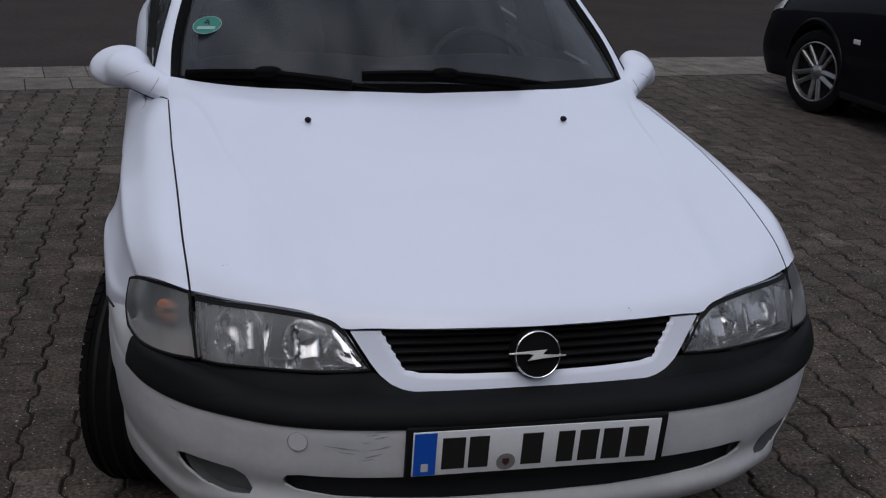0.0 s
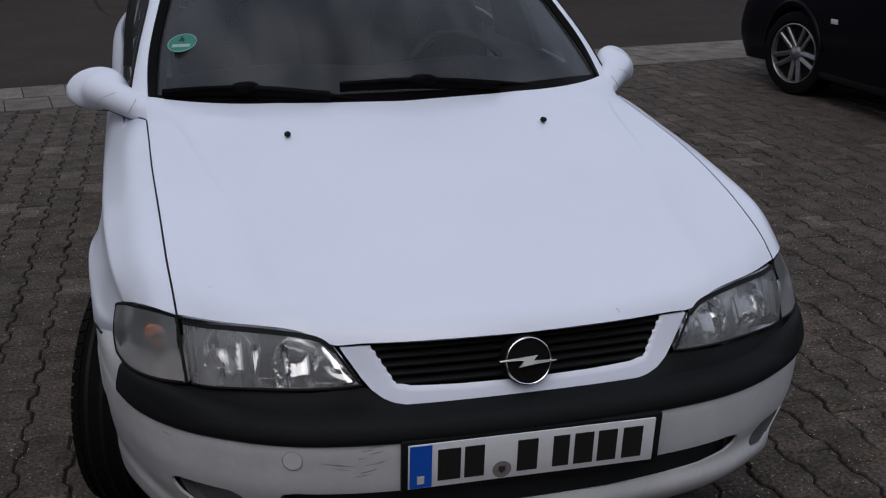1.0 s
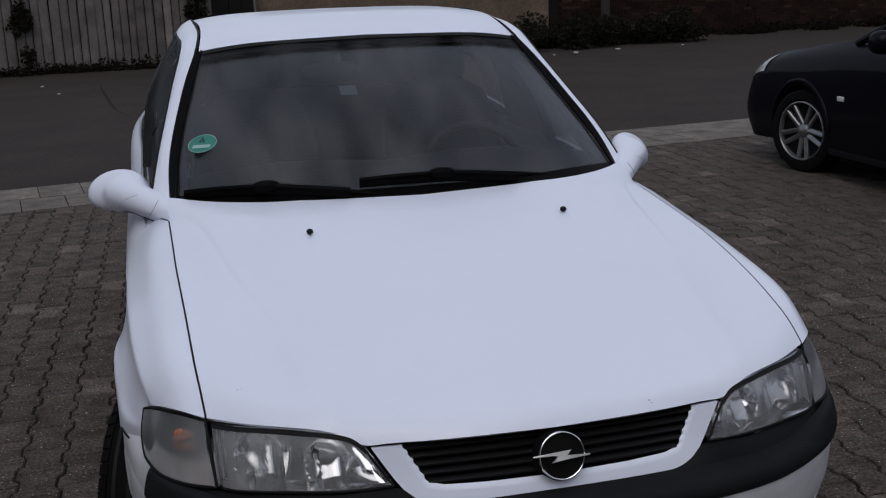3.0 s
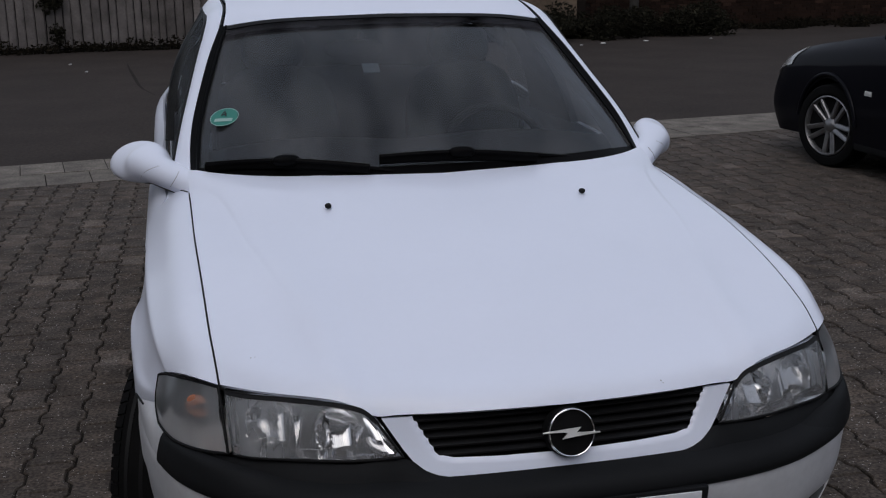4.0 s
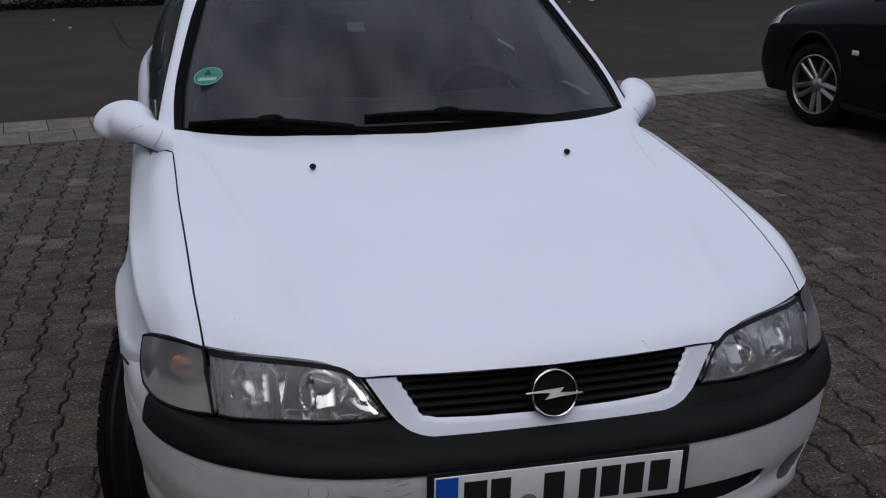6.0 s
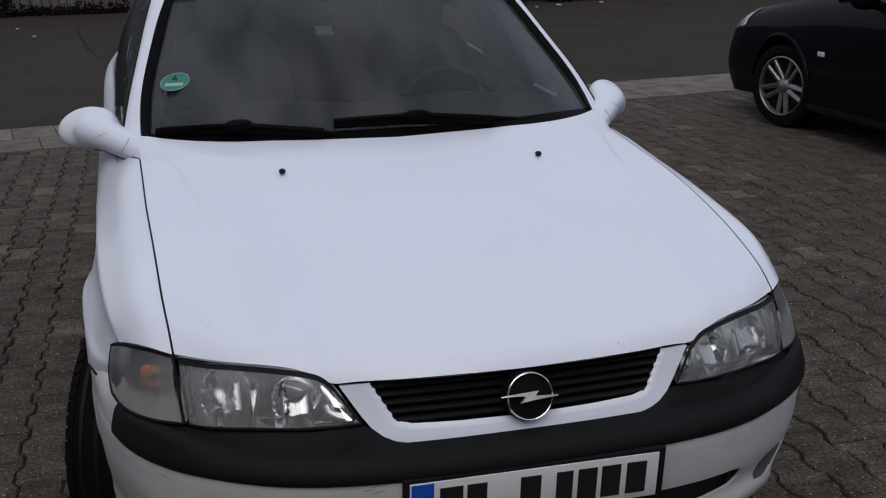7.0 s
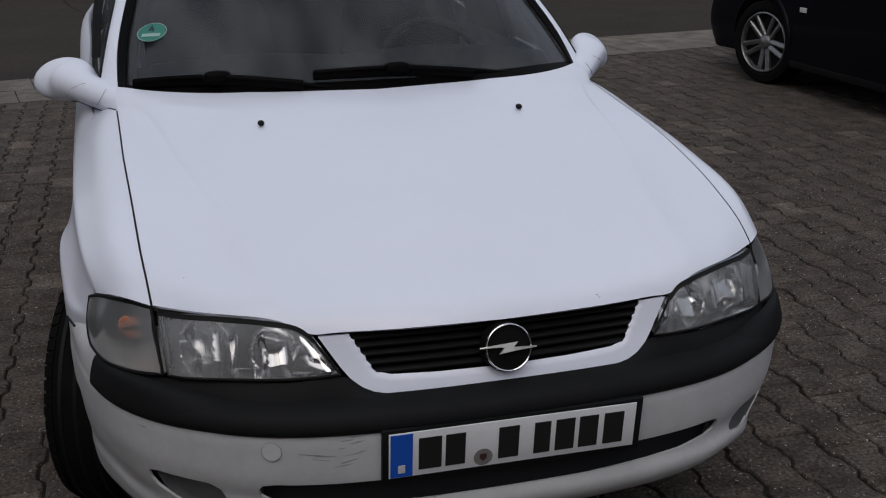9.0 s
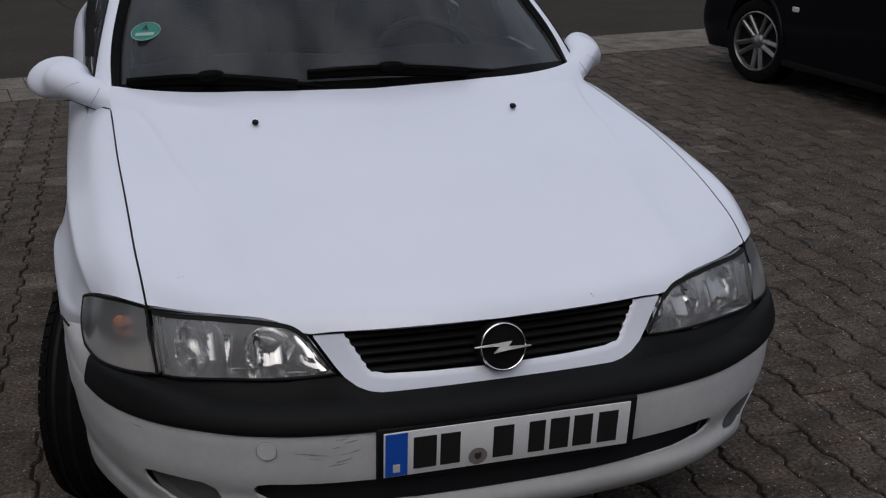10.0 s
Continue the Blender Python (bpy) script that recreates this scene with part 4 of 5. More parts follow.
me = bpy.data.meshes.new_from_object(tmp.evaluated_get(dg))
bpy.data.objects.remove(tmp)
me.transform(st @ pose(0, -0.0022, 0.002, 0, -20, 0) @ pose(0, 0, 0, 90))
me.materials.clear()
me.materials.append(BLACK_PRINT)
four = new("sticker_number", me)
four.parent = sticker
tagged(four, "black number 4")

# roof, pillars, sides, tail
ROOF = [
    [(0, 1.935, 1.398), (0, 2.1, 1.442), (0, 2.5, 1.473), (0, 2.9, 1.462), (0, 3.25, 1.405)],
    [(0.28, 1.948, 1.391), (0.285, 2.1, 1.436), (0.29, 2.5, 1.469), (0.29, 2.9, 1.458), (0.28, 3.25, 1.395)],
    [(0.45, 1.972, 1.381), (0.455, 2.1, 1.423), (0.46, 2.5, 1.459), (0.46, 2.9, 1.449), (0.45, 3.25, 1.383)],
    [(0.566, 1.999, 1.364), (0.553, 2.1, 1.402), (0.552, 2.5, 1.446), (0.552, 2.9, 1.436), (0.542, 3.25, 1.372)],
]
part("roof", sheet(patch(ROOF, 40, 30), 0.010, both=True), PAINT, car)
FRAME_IN = [(0.706, 1.335, 0.958), (0.700, 1.49, 1.055), (0.663, 1.70, 1.178), (0.620, 1.87, 1.284), (0.580, 2.0, 1.364), (0.565, 2.1, 1.402), (0.560, 2.3, 1.430), (0.566, 2.5, 1.446), (0.566, 2.9, 1.436), (0.555, 3.25, 1.372)]
FRAME_OUT = [(0.762, 1.42, 0.955), (0.734, 1.56, 1.060), (0.694, 1.76, 1.178), (0.658, 1.93, 1.280), (0.640, 2.0, 1.328), (0.627, 2.07, 1.368), (0.624, 2.25, 1.390), (0.630, 2.5, 1.400), (0.622, 2.9, 1.386), (0.600, 3.25, 1.33)]
BELT = [(0.780, 1.366, 0.900), (0.788, 1.48, 0.907), (0.795, 1.65, 0.922), (0.800, 2.0, 0.945), (0.808, 2.6, 0.965), (0.815, 3.1, 1.01), (0.790, 3.6, 1.01)]
for mirrored in (True, False):
    s = -1 if mirrored else 1
    part("pillar_and_roof_rail", sheet(patch([FRAME_IN, between(FRAME_IN, FRAME_OUT, 0.5, (0.004, 0, 0.006)), FRAME_OUT], 60, 10), 0.012, mirror=mirrored), PAINT, car)
    part("roof_gutter", tube([(s * (x - 0.003), y, z - 0.001) for x, y, z in FRAME_IN[4:]], 0.0038, 6, count=40), RUBBER, car)
    win = part("side_window", sheet(patch([[(0.762, 1.44, 0.94), (0.790, 2.0, 0.94), (0.797, 2.6, 0.95), (0.797, 3.15, 0.96)], [(0.735, 1.60, 1.05), (0.758, 2.05, 1.13), (0.768, 2.6, 1.14), (0.765, 3.15, 1.13)], [(0.690, 1.80, 1.175), (0.708, 2.1, 1.255), (0.712, 2.6, 1.265), (0.70, 3.15, 1.24)], [(0.640, 2.00, 1.300), (0.631, 2.2, 1.384), (0.634, 2.6, 1.394), (0.612, 3.15, 1.345)]], 24, 14), 0.0, mirror=mirrored), SIDE_GLASS, car)
    win.visible_shadow = False
    part("window_seal", tube([(s * x, y, z) for x, y, z in offset(FRAME_OUT, (-0.002, 0.004, -0.004))], 0.010, 6, count=50), RUBBER, car)
    part("door_pillar", sheet(patch([[(0.795, 2.18, 0.95), (0.762, 2.34, 1.15), (0.710, 2.44, 1.26), (0.624, 2.50, 1.385)], [(0.798, 2.74, 0.95), (0.764, 2.76, 1.15), (0.712, 2.77, 1.265), (0.628, 2.78, 1.386)]], 10, 6), 0.03, mirror=mirrored), RUBBER, car)
    SIDE = [BELT, offset(BELT, (0.030, 0, -0.04)), [(0.844, 1.366, 0.80), (0.852, 1.7, 0.81), (0.856, 2.3, 0.82), (0.852, 3.0, 0.83), (0.82, 3.6, 0.84)],
            [(0.851, 1.366, 0.69), (0.858, 1.7, 0.69), (0.860, 2.3, 0.69), (0.857, 3.0, 0.70), (0.835, 3.6, 0.72)], [(0.849, 1.366, 0.54), (0.852, 1.7, 0.54), (0.853, 2.3, 0.54), (0.852, 3.0, 0.56), (0.845, 3.6, 0.60)], [(0.835, 1.366, 0.23), (0.835, 1.7, 0.22), (0.835, 2.3, 0.22), (0.835, 3.0, 0.23), (0.83, 3.6, 0.27)]]
    part("body_side", sheet(patch(SIDE, 60, 40), 0.010, mirror=mirrored, hole=lambda p: wheel_arch(p, 3.507)), PAINT, car)
    part("door_moulding", tube([(s * 0.858, 1.27, 0.55), (s * 0.862, 1.8, 0.55), (s * 0.862, 2.6, 0.555), (s * 0.858, 3.12, 0.56)], 0.022, 8, scale_z=1.4, count=24), BLACK_PLASTIC, car)

TAIL_RAIL_A = [(0, 3.25, 1.392), (0, 3.6, 1.20), (0, 3.85, 1.05), (0, 4.05, 1.03), (0, 4.28, 1.02), (0, 4.36, 0.90), (0, 4.38, 0.60), (0, 4.30, 0.30)]
TAIL_RAIL_B = [(0.45, 3.25, 1.372), (0.47, 3.6, 1.185), (0.50, 3.85, 1.04), (0.50, 4.04, 1.02), (0.50, 4.26, 1.01), (0.52, 4.33, 0.90), (0.53, 4.35, 0.60), (0.52, 4.27, 0.30)]
TAIL_RAIL_C = [(0.60, 3.25, 1.31), (0.65, 3.6, 1.13), (0.69, 3.85, 1.00), (0.69, 4.03, 0.98), (0.67, 4.20, 0.97), (0.70, 4.24, 0.88), (0.73, 4.25, 0.60), (0.70, 4.2, 0.30)]
TAIL_RAIL_D = [(0.755, 3.58, 0.96), (0.77, 3.65, 0.93), (0.80, 3.8, 0.88), (0.80, 3.95, 0.86), (0.78, 4.08, 0.85), (0.80, 4.10, 0.80), (0.83, 4.08, 0.60), (0.81, 4.0, 0.30)]
TAIL = [TAIL_RAIL_A, TAIL_RAIL_B, TAIL_RAIL_C, TAIL_RAIL_D]
tail_grid = patch(TAIL, 60, 30)


def rear_glass(p):
    return max(abs(p[0]) - 0.54 - 0.25 * (1.33 - p[2]), abs(p[1] - 3.56) - 0.24)


part("tail", sheet(tail_grid, 0.008, both=True, hole=rear_glass), PAINT, car)
rear = part("rear_window", sheet(np.array(tail_grid)[:, 2:24] + np.array([0, 0, -0.006]), 0.0, both=True, hole=lambda p: -rear_glass((p[0], p[1], p[2])) + 0.02), SIDE_GLASS, car)
rear.visible_shadow = False
# dark sheet added inside the tail to block light and hide lit rims
part("rear_light_blocker", sheet(np.array(tail_grid)[:, 0:30] + np.array([0, -0.035, -0.035]), 0.003, both=True), DARK, car)
part("underbody", box(-0.60, 0.60, 0.45, 4.2, 0.20, 0.30), DARK, car)
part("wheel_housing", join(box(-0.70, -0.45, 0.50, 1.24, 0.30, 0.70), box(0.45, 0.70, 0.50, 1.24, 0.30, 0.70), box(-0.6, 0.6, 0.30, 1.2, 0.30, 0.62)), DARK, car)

# door mirrors: an egg-shaped housing that flows into a thick stalk from the bonnet's corner
MIRROR_MID, MIRROR_FOOT, MIRROR_NECK = np.array([0.8643, 1.6137, 0.9729]), np.array([0.672, 1.287, 0.9350]), np.array([0.8423, 1.5537, 0.9726])
MIRROR_TURN = np.array((Matrix.Rotation(0.8583, 3, "Z") @ Matrix.Rotation(0.0793, 3, "Y") @ Matrix.Rotation(-0.6503, 3, "X")))
MIRROR_RADII = np.array([0.130, 0.0403, 0.0699])


def mirror_gap(p):
    """Distance from the mirror's skin, negative inside."""
    q = (p - MIRROR_MID) @ MIRROR_TURN
    a, b = np.linalg.norm(q / MIRROR_RADII, axis=-1), np.linalg.norm(q / MIRROR_RADII ** 2, axis=-1) + 1e-9
    housing = a * (a - 1) / b
    way = MIRROR_NECK - MIRROR_FOOT
    h = np.clip(((p - MIRROR_FOOT) @ way) / (way @ way), 0, 1)
    stalk = np.linalg.norm((p - MIRROR_FOOT - way * h[..., None]) * np.array([0.894, 0.894, 1.0]), axis=-1) - (0.037 + 0.0098 * h)
    t = np.clip(0.5 + 0.5 * (stalk - housing) / 0.038, 0, 1)
    return stalk * (1 - t) + housing * t - 0.038 * t * (1 - t)


def mirror_skin(start, ways, far=0.5, outward=True):
    """Where rays from the start leave (or first meet) the mirror's skin."""
    low, high = np.zeros(len(ways)), np.full(len(ways), far)
    if not outward:
        steps = np.linspace(0, far, 400)
        hit = np.array([next((k for k in steps if mirror_gap((a + w * k)[None])[0] < 0), far) for a, w in zip(start, ways)])
        return start + ways * hit[:, None]
    for _ in range(20):
        mid = (low + high) / 2
        within = mirror_gap(start + ways * mid[:, None]) < 0
        low, high = np.where(within, mid, low), np.where(within, high, mid)
    return start + ways * low[:, None]


def on_front(points):
    """Points x, z dropped on the front of the mirror."""
    return mirror_skin(np.array([(x, 1.18, z) for x, z in points]), np.tile((0.0, 1.0, 0.0), (len(points), 1)), 0.6, False)


LAT, LONG = 40, 72
ball = np.array([(math.sin(a) * math.cos(b), math.sin(a) * math.sin(b), math.cos(a)) for a in np.linspace(0.001, math.pi - 0.001, LAT) for b in np.linspace(0, 2 * math.pi, LONG + 1)[:-1]])
mirror_points = mirror_skin(MIRROR_MID, ball)
shell_seam = on_front(((0.853, 0.918), (0.856, 0.938), (0.845, 0.960), (0.818, 0.979), (0.795, 0.988)))
foot_seam = on_front(((0.766, 0.935), (0.758, 0.949), (0.747, 0.966), (0.738, 0.980)))
under = np.array([(x, 1.290 + (x - 0.690) * 1.73 - 0.020, 0.84) for x in np.linspace(0.712, 0.845, 9)])
under = mirror_skin(under, np.tile((0.0, 0.0, 1.0), (9, 1)), 0.2, False)
for mirrored in (True, False):
    s = -1 if mirrored else 1
    bm = bmesh.new()
    verts = [bm.verts.new((s * x, y, z)) for x, y, z in mirror_points]
    for i in range(LAT - 1):
        for j in range(LONG):
            k = (j + 1) % LONG
            bm.faces.new((verts[i * LONG + j], verts[i * LONG + k], verts[(i + 1) * LONG + k], verts[(i + 1) * LONG + j]))
    bmesh.ops.remove_doubles(bm, verts=bm.verts, dist=0.0006)
    mir = part("door_mirror", bm, PAINT, car, "white rounded door mirror")
    part("door_corner", sheet(patch([[(0.726, 1.362, 0.926), (0.735, 1.52, 0.900)], [(0.780, 1.366, 0.898), (0.788, 1.52, 0.895)]], 6, 4), 0.003, mirror=mirrored), PAINT, car)
    part("housing_seam", tube([(s * x, y, z) for x, y, z in shell_seam], 0.0006, 5, count=40), SCUFF, mir)
    part("foot_seam", tube([(s * x, y, z) for x, y, z in foot_seam], 0.0009, 5, count=24), SCUFF, mir)
    part("mirror_joint", tube([(s * x, y, z) for x, y, z in under], 0.0034, 6, count=30), RUBBER, mir)
    glass_bm = lathe([(0.0, 0.0), (0.050, 0.0), (0.050, 0.004), (0.0, 0.004)], 32, "Y")
    glass_bm.transform(pose(s * 0.862, 1.682, 0.960, 0, 0, s * 22) @ Matrix.Diagonal((1.2, 1, 0.8, 1)))
    part("mirror_glass", glass_bm, CHROME, mir)


# wheels
def tyre_profile(width, radius, rim):
    w = width / 2
    return [(rim, -w * 0.8), (rim + 0.02, -w), (radius - 0.045, -w * 1.02), (radius - 0.015, -w * 0.95), (radius - 0.004, -w * 0.8), (radius, -w * 0.4), (radius, w * 0.4), (radius - 0.004, w * 0.8), (radius - 0.015, w * 0.95), (radius - 0.045, w * 1.02), (rim + 0.02, w), (rim, w * 0.8)]


def wheel(parent, m, width=0.195, radius=0.312, rim=0.20, spokes=0, side=1):
    bm = lathe(tyre_profile(width, radius, rim), 64, "X")
    bm.transform(m)
    w = part("wheel", bm, TYRE, parent, "black tyre with tread grooves")
    for k in (-0.055, -0.019, 0.019, 0.055):
        groove = lathe([(radius - 0.002, k - 0.004), (radius + 0.0012, k - 0.0045), (radius + 0.0012, k + 0.0045), (radius - 0.002, k + 0.004)], 64, "X", cap=False)
        groove.transform(m)
        part("tread_groove", groove, RUBBER, w)
    verts, faces = [], []
    for side_x in (-0.086, 0.086):
        for k in range(60):
            a0, a1 = 2 * math.pi * k / 60, 2 * math.pi * (k + 0.80) / 60
            n = len(verts)
            for a in (a0, a1):
                for r, e in ((radius - 0.024, 0.0135), (radius - 0.0095, 0.0095), (radius + 0.0008, -0.006), (radius - 0.006, -0.006)):
                    verts.append(tuple(m @ Vector((side_x + math.copysign(e, side_x) * (1 if e > 0 else -1) if e > 0 else side_x - math.copysign(0.012, side_x), r * math.cos(a), r * math.sin(a)))))
            faces += [(n, n + 1, n + 5, n + 4), (n + 1, n + 2, n + 6, n + 5), (n, n + 3, n + 2, n + 1), (n + 4, n + 5, n + 6, n + 7), (n + 2, n + 3, n + 7, n + 6)]
    me = bpy.data.meshes.new("tread")
    me.from_pydata(verts, [], faces)
    me.materials.append(TYRE)
    blocks = new("tread", me)
    blocks.parent = w
    blocks.matrix_parent_inverse = Matrix.Identity(4)
    tagged(blocks, kind="stuff")
    return w


for x, y, turn in ((-0.752, 0.828, -18), (0.745, 0.855, -15), (-0.745, 3.507, 0), (0.745, 3.507, 0)):
    m = pose(x, y, 0.312, 0, 0, turn)
    w = wheel(car, m)
    disc = lathe([(0.0, -0.05), (0.06, -0.055), (0.15, -0.05), (0.19, -0.075), (0.205, -0.08), (0.205, 0.08), (0.0, 0.08)], 40, "X")
    disc.transform(m if x < 0 else m @ pose(0, 0, 0, 0, 0, 180))
    part("rim", disc, STEEL, w)

# interior
part("dashboard", sheet(patch([[(0, 1.16, 0.93), (0.4, 1.18, 0.93), (0.68, 1.34, 0.93)], [(0, 1.45, 0.985), (0.4, 1.46, 0.99), (0.70, 1.50, 0.97)], [(0, 1.72, 0.97), (0.4, 1.70, 1.0), (0.72, 1.70, 0.96)], [(0, 1.80, 0.75), (0.4, 1.80, 0.75), (0.72, 1.80, 0.75)]], 24, 24), 0.004, both=True), INTERIOR, car, "dark grey dashboard")
wheel_pose = pose(0.365, 1.84, 0.895, -28, 0, 0)
ring_pts = [tuple(wheel_pose @ Vector((0.187 * math.cos(a), 0, 0.187 * math.sin(a)))) for a in np.linspace(0, 2 * math.pi, 49)[:-1]]
steering = part("steering_wheel", tube(ring_pts, 0.014, 10, closed=True), INTERIOR, car, "dark steering wheel")
hub = blob((0, 0, 0), (0.075, 0.03, 0.06), 3)
hub.transform(wheel_pose)
part("steering_hub", hub, INTERIOR, steering)
for a in (0.2, math.pi - 0.2, 1.5 * math.pi):
    part("steering_spoke", tube([tuple(wheel_pose @ Vector((0.05 * math.cos(a), 0, 0.05 * math.sin(a)))), tuple(wheel_pose @ Vector((0.185 * math.cos(a), 0, 0.185 * math.sin(a))))], 0.014, 8, count=4), INTERIOR, steering)
for x in (-0.37, 0.37):
    back = blob((x, 2.32, 0.86), (0.24, 0.075, 0.34), 3.2, m=pose(0, 0, 0, -16))
    seat = part("front_seat", back, FABRIC, car, "dark grey fabric front seat")
    part("seat_cushion", blob((x, 2.05, 0.50), (0.25, 0.28, 0.09), 3.2), FABRIC, seat)
    part("headrest", blob((x, 2.44, 1.245), (0.125, 0.045, 0.085), 2.8, m=pose(0, 0, 0, -12)), FABRIC, seat)
part("rear_seat", join(blob((0, 3.10, 0.82), (0.62, 0.10, 0.30), 4, m=pose(0, 0, 0, -20)), blob((0, 2.9, 0.50), (0.64, 0.28, 0.10), 4)), FABRIC, car, "dark grey rear bench seat")
part("parcel_shelf", box(-0.62, 0.62, 3.15, 3.75, 0.97, 0.99), DARK, car)
part("headliner", sheet(np.array(patch(ROOF, 20, 12)) + np.array([0, 0, -0.03]), 0.004, both=True), LINER, car)
mirror_in = part("inside_mirror", blob((-0.145, 1.80, 1.290), (0.100, 0.018, 0.030), 3, m=pose(0, 0, 0, 0, 0, 8)), DARK, car, "interior rear-view mirror")
part("mirror_stem", tube([(-0.12, 1.80, 1.295), (-0.11, 1.84, 1.335)], 0.012, 8, count=4), INTERIOR, mirror_in)
part("rear_brake_light", box(-0.055, 0.055, 3.27, 3.33, 1.15, 1.19, 0.008), RUBBER, car, "dark high brake light inside the rear window")
# unidentified pale patch, set just inside the glass
part("windscreen_patch", box(-0.027, 0.027, -0.001, 0.001, -0.027, 0.027, m=pose(-0.117, 1.608, 1.240, -63)), PALE_GREY, screen, "small pale patch behind the windscreen")
part("cabin_floor", box(-0.75, 0.75, 1.3, 3.7, 0.30, 0.34), DARK, car)


# scuff marks and chips
def on_bumper(x, z, out=0.0012):
    """A point on the bumper cover, just proud of it."""
    p = on_plan(abs(x), cover_inset(abs(x), z) - out)
    return Vector((x, p[1], z))


def scuff(x0, z0, x1, z1, width):
    rows = []
    for k in np.linspace(0, 1, 9):
        x, z = x0 + (x1 - x0) * k, z0 + (z1 - z0) * k
        w = 0.55 * width * math.sin(math.pi * (0.08 + 0.84 * k)) * (0.7 + 0.5 * abs(math.sin(17 * k)))
        rows.append([on_bumper(x, z + w / 2), on_bumper(x, z, 0.0017), on_bumper(x, z - w / 2)])
    part("scuff", sheet(np.array([[tuple(p) for p in r] for r in rows]), 0.0), SCUFF, car, "dark grey scuff")


for mark in ((-0.425, 0.505, -0.355, 0.496, 0.005), (-0.345, 0.528, -0.320, 0.531, 0.005), (-0.328, 0.521, -0.300, 0.527, 0.006), (-0.350, 0.512, -0.335, 0.514, 0.004),
             (-0.345, 0.479, -0.312, 0.488, 0.006), (-0.318, 0.500, -0.296, 0.506, 0.004), (-0.400, 0.493, -0.362, 0.487, 0.003), (-0.338, 0.496, -0.30, 0.503, 0.004), (-0.36, 0.471, -0.32, 0.477, 0.004), (-0.33, 0.535, -0.29, 0.538, 0.003), (-0.716, 0.523, -0.698, 0.520, 0.004)):
    scuff(*mark)

for s in (-1, 1):
    part("panel_joint", tube([(s * 0.857, 0.562, 0.6015), (s * 0.848, 0.525, 0.6035), (s * 0.838, 0.485, 0.606)], 0.0028, 6, count=10), RUBBER, car)


# ---- the dark estate car beside it, facing the road ----
dark = thing("dark_estate_car", "dark blue estate car with five-spoke alloy wheels, parked on pavers", "car", at=(4.93, 4.3, 0))
PLACE = Matrix.Translation((4.93, 6.62, 0)) @ Matrix.Rotation(math.pi, 4, "Z")


def dpart(name, bm, mat, parent=None, label=""):
    bm.transform(PLACE)
    return part(name, bm, mat, parent or dark, label)


D_SIDE_RAIL_A = [(0.66, 0.03, 0.735), (0.715, 0.22, 0.815), (0.735, 0.50, 0.888), (0.745, 0.95, 0.955), (0.755, 1.40, 1.005), (0.80, 1.9, 1.00), (0.82, 2.8, 1.02), (0.80, 3.8, 1.05), (0.74, 4.45, 1.05)]
D_SIDE_RAIL_B = [(0.73, 0.00, 0.62), (0.805, 0.17, 0.725), (0.835, 0.48, 0.815), (0.842, 0.95, 0.875), (0.848, 1.40, 0.915), (0.855, 1.9, 0.935), (0.865, 2.8, 0.955), (0.845, 3.8, 0.98), (0.77, 4.48, 0.98)]
D_SIDE_RAIL_C = [(0.75, -0.04, 0.50), (0.835, 0.11, 0.58), (0.875, 0.43, 0.68), (0.887, 0.95, 0.73), (0.890, 1.40, 0.75), (0.893, 1.9, 0.76), (0.895, 2.8, 0.78), (0.88, 3.8, 0.80), (0.79, 4.52, 0.80)]
D_SIDE_RAIL_D = [(0.75, -0.06, 0.38), (0.845, 0.09, 0.40), (0.888, 0.40, 0.45), (0.90, 0.95, 0.50), (0.90, 1.40, 0.50), (0.90, 1.9, 0.50), (0.90, 2.8, 0.50), (0.885, 3.8, 0.52), (0.80, 4.55, 0.52)]
D_SIDE_RAIL_E = [(0.71, 0.03, 0.19), (0.83, 0.18, 0.19), (0.87, 0.43, 0.20), (0.88, 0.95, 0.21), (0.88, 1.40, 0.21), (0.88, 1.9, 0.21), (0.88, 2.8, 0.21), (0.87, 3.8, 0.24), (0.78, 4.5, 0.26)]
D_SIDE = [D_SIDE_RAIL_A, D_SIDE_RAIL_B, D_SIDE_RAIL_C, D_SIDE_RAIL_D, D_SIDE_RAIL_E]


def dark_hole(p):
    return min(wheel_arch(p, 0.975, 0.360, 0.315), wheel_arch(p, 3.645, 0.360, 0.315))


